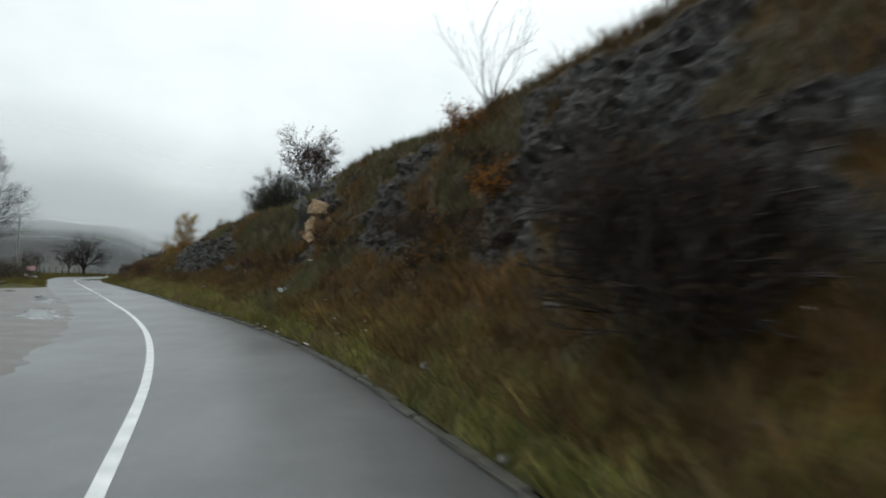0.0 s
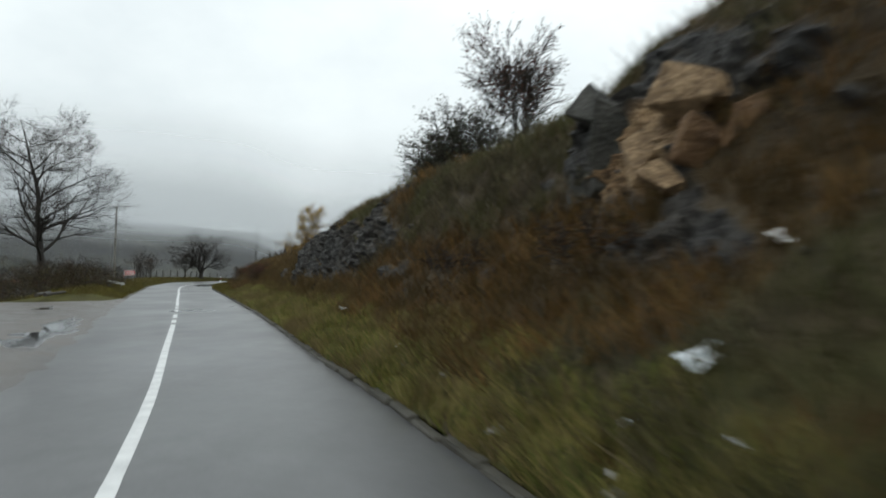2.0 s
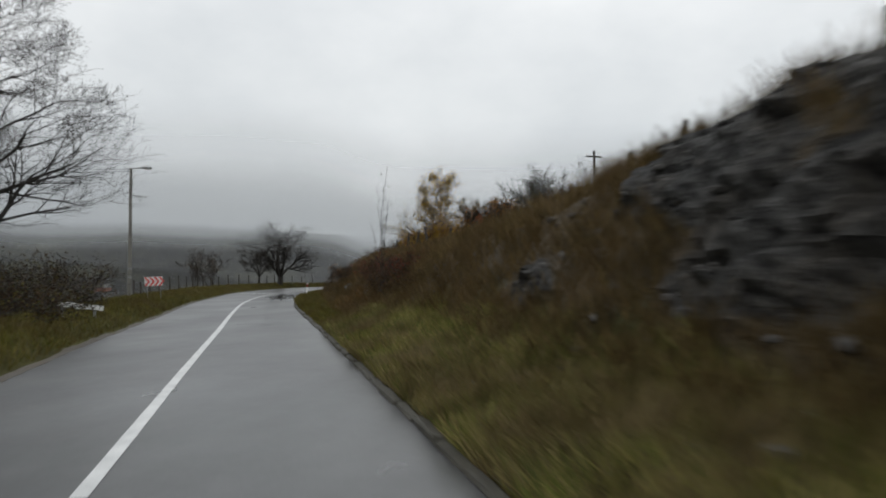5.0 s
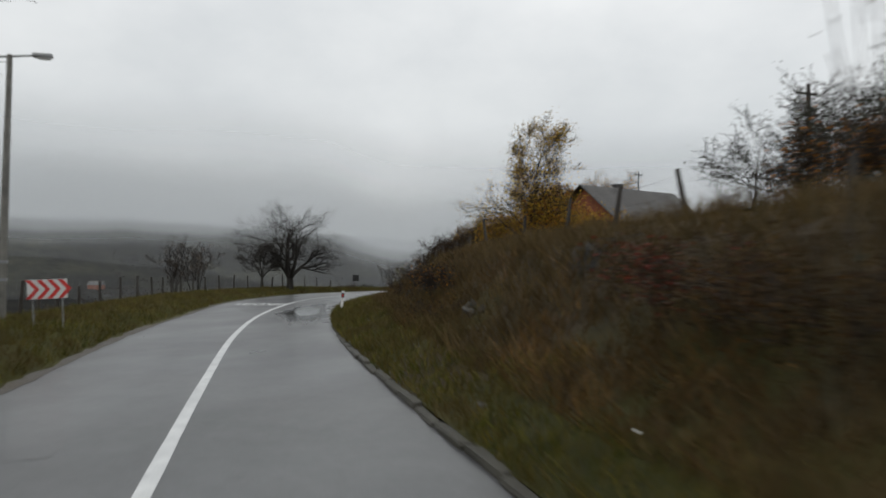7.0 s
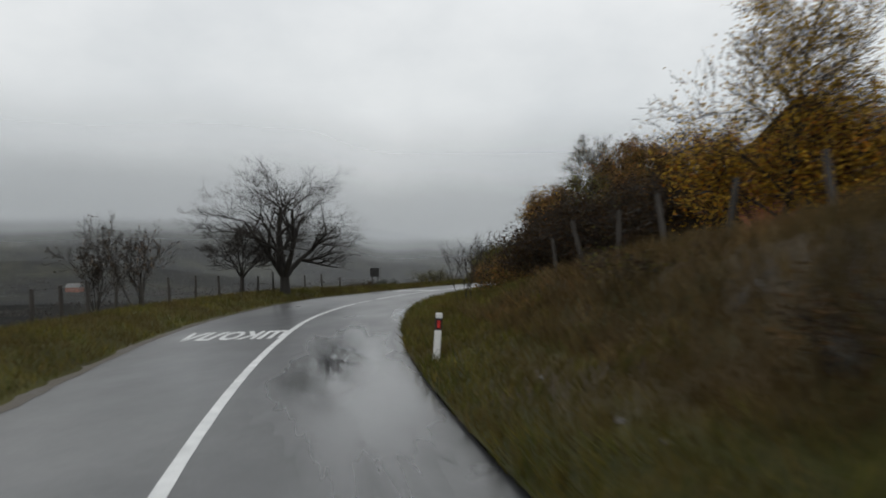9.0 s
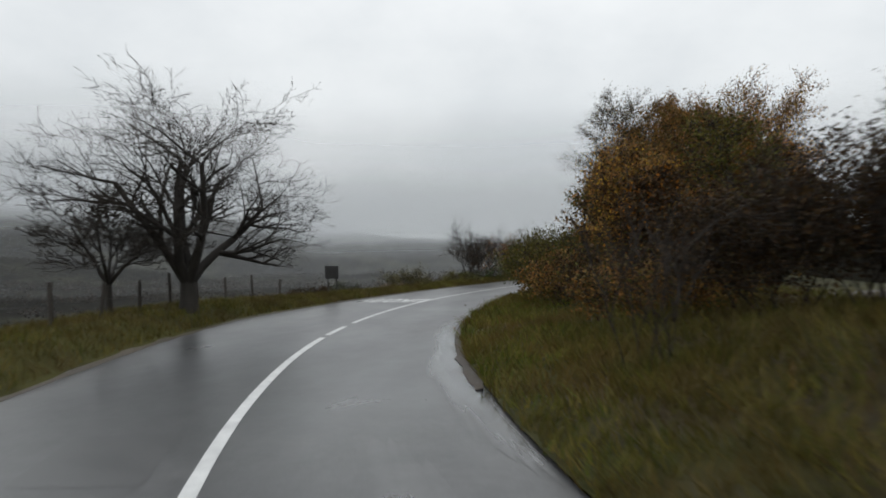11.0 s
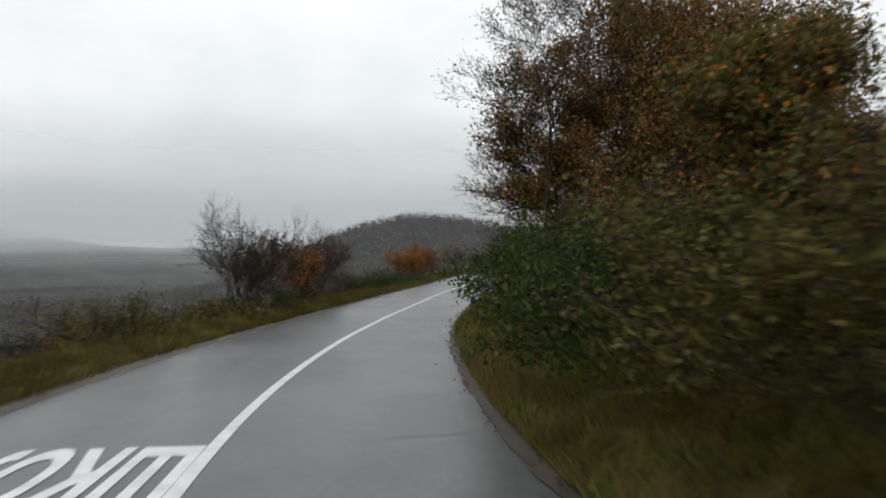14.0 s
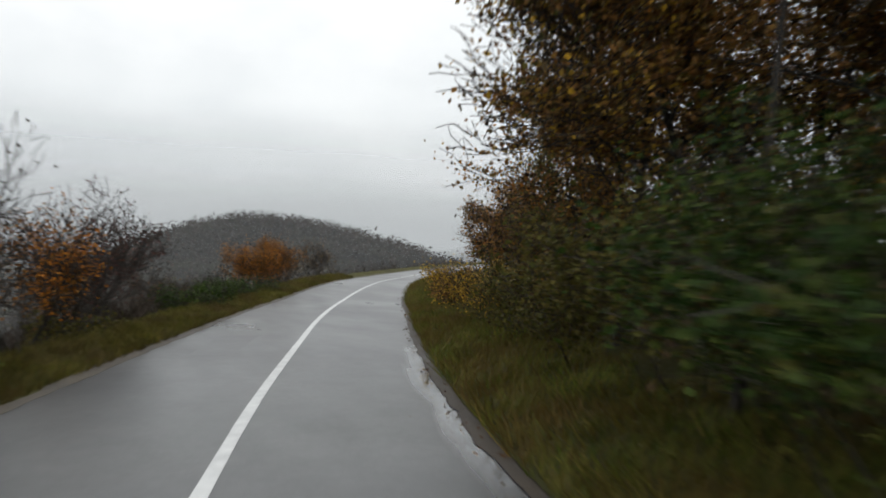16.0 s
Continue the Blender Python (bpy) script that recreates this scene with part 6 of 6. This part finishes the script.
outcrop("mossy_outcrop", 76.4, 4.9,
        ((0.0, 0.25, 0.76, (0.22, 0.30, 0.17), 12), (0.45, 0.1, 0.9, (0.2, 0.24, 0.15), -20), (-0.42, 0.15, 0.86, (0.2, 0.22, 0.13), 25)), (WET_ROCK,), "dark wet rocks half buried in the weeds of the bank")
outcrop("mossy_outcrop", 84.2, 5.2,
        ((0.0, 0.15, 0.88, (0.28, 0.36, 0.2), -10), (-1.0, -0.05, 1.2, (0.32, 0.4, 0.22), 18), (0.8, 0.3, 0.8, (0.24, 0.26, 0.16), 28)), (WET_ROCK,), "dark wet rocks half buried in the weeds of the bank")

r_st = random.Random(12)
for k in range(46):
    s = r_st.uniform(4, 98) if k > 14 else r_st.uniform(8, 24)
    d = r_st.uniform(2.9, 3.7)
    x, y = on_line(s, d)
    q = r_st.uniform(0.04, 0.13)
    ob = part("stone", stone_mesh(k + 20, (q, q * 0.8, q * 0.55), sub=2), ROCK)
    ob.matrix_world = pose(float(x), float(y), height(s, d) + q * 0.2, r_st.uniform(-20, 20), r_st.uniform(-20, 20), r_st.uniform(0, 360))
    tagged(ob, "fallen grey stone beside the kerb", "stone", "stones beside the kerb")


def rock_chips():
    """Broken stone lying in the weeds of the cutting, as one joined rest."""
    r = np.random.default_rng(57)
    at = sample_strip(S_A, U_A, D_A, Z_A, 1300, r, lambda s, d, z, i, j, q: (s > 0) & (s < 62) & (z > 0.25) & (q < smooth(0.4, 0.62, fbm(s / 1.7, z / 1.1, 0, 3, 59))), 0.05, 0.85)
    n = len(at)
    ball = bmesh.new()
    bmesh.ops.create_icosphere(ball, subdivisions=1, radius=1.0)
    ball.verts.ensure_lookup_table()
    base = np.array([v.co[:] for v in ball.verts])
    tri = np.array([[v.index for v in f.verts] for f in ball.faces])
    ball.free()
    size = r.uniform(0.03, 0.13, (n, 1, 1)) * np.array([1.0, 1.0, 0.6]) * r.uniform(0.6, 1.2, (n, 1, 3))
    v = base[None] * size * r.uniform(0.65, 1.2, (n, len(base), 1))
    a = r.uniform(0, 2 * math.pi, n)
    c, s_ = np.cos(a)[:, None], np.sin(a)[:, None]
    v = np.stack([v[..., 0] * c - v[..., 1] * s_, v[..., 0] * s_ + v[..., 1] * c, v[..., 2]], -1) + at[:, None, :] + np.array([0, 0, 0.02])
    f = (tri[None] + (np.arange(n) * len(base))[:, None, None]).reshape(-1, 3)
    ob = sheet("rock_chips", v.reshape(-1, 3), f, CHIPS, smooth=False)
    tagged(ob, "broken grey stones lying in the weeds of the cutting", "stones", kind="stuff")


rock_chips()


def litter(s, d, z, size, seed, mat, label):
    bm = bmesh.new()
    bmesh.ops.create_grid(bm, x_segments=7, y_segments=5, size=0.5)
    for v in bm.verts:
        v.co = Vector((v.co.x * size, v.co.y * size * 0.6, 0.22 * size * noise.noise(v.co * 4 + Vector((seed, 0, 0))) + 0.1 * size * abs(v.co.x)))
    bmesh.ops.solidify(bm, geom=bm.faces[:], thickness=0.006)
    x, y = on_line(s, d)
    ob = part("litter", bm, mat)
    ob.matrix_world = pose(float(x), float(y), z, 25, -20 + 9 * seed % 40, heading(s) + 37 * seed)
    tagged(ob, label, "litter", "litter on the bank")


for k, (s, d, z, q) in enumerate(((21.75, 4.1, 1.0, 0.62), (22.1, 5.1, 1.93, 0.58), (20.8, 3.62, 0.62, 0.22), (30.6, 3.3, 0.3, 0.3), (33.1, 3.6, 0.76, 0.2), (33.8, 3.7, 0.74, 0.22),
                                  (65.3, 3.25, 0.1, 0.1), (67.3, 3.3, 0.42, 0.07), (69.0, 3.1, 0.02, 0.12), (28.0, 3.4, 0.45, 0.18), (14.0, 3.5, 0.6, 0.2), (15.2, 3.4, 0.5, 0.16),
                                  (16.4, 3.9, 0.9, 0.18), (11.5, 3.5, 0.55, 0.2), (13.6, 4.07, 0.86, 0.24), (13.9, 3.66, 0.63, 0.26), (12.3, 3.65, 0.64, 0.28), (13.0, 3.34, 0.38, 0.22), (21.8, 3.51, 0.54, 0.2),
                                  (21.5, 3.26, 0.27, 0.2), (3.0, 4.7, 1.39, 0.24), (18.9, 2.95, 0.06, 0.18), (17.3, 2.95, 0.06, 0.18), (14.2, 3.0, 0.06, 0.2), (19.9, 2.95, 0.06, 0.12))):
    litter(s, d, z + 0.08, q * 0.62, k, BLUE_WHITE if k % 2 == 0 else WHITE, "crumpled pale plastic rubbish caught in the weeds")


# ---- lay-by: felled logs and a broken rail ----
def log(s, d, length, turn, z=0.12):
    x, y = on_line(s, d)
    bm = bmesh.new()
    tube(bm, (-length / 2, 0, 0), (length / 2, 0, 0.03), 0.075, 0.06, 10)
    ob = part("log", bm, WOOD)
    ob.matrix_world = pose(float(x), float(y), z, 0, 0, heading(s) + turn)
    tagged(ob, "weathered log lying at the edge of the lay-by", "log", "logs by the lay-by")


log(54.4, -5.2, 3.3, 84, 0.30)
log(53.8, -5.6, 3.0, 88, 0.30)


def broken_rail(s, d):
    x, y = on_line(s, d)
    ob = empty("road_rail", pose(float(x), float(y), height(s, d), 0, 0, heading(s) + 55), "short bent white metal roadside rail", "rail")
    bm = bmesh.new()
    box(bm, 0, 0, 0.34, 1.5, 0.05, 0.14, 0.015, Matrix.Rotation(radians(7), 4, "Y"))
    part("beam", bm, WHITE, ob)
    for px in (-0.55, 0.5):
        bm = bmesh.new()
        tube(bm, (px, 0.05, -0.2), (px, 0.05, 0.36), 0.04, 0.035, 8)
        part("post", bm, STEEL, ob)


broken_rail(66.0, -3.6)


# ---- fallen leaves along the wood's edge ----
def fallen_leaves():
    r = np.random.default_rng(91)
    n = 700
    s = r.uniform(110, 172, n)
    d = right_edge(s) + np.abs(r.normal(0.15, 0.5, n)) - 0.25 + 0.3 * (r.uniform(0, 1, n) < 0.04) * r.normal(size=n)
    x, y = on_line(s, d)
    z = np.where(d > right_edge(s) + 0.14, right_land(s, d), 0.0) + road_rise(s) + 0.02
    ob = leaf_cloud("fallen_leaves", np.stack([x, y, z], 1), 0.05, L_RUST, None, r, droop=3.0)
    tagged(ob, "wet fallen orange and brown leaves along the asphalt edge", "leaves", kind="stuff")


fallen_leaves()
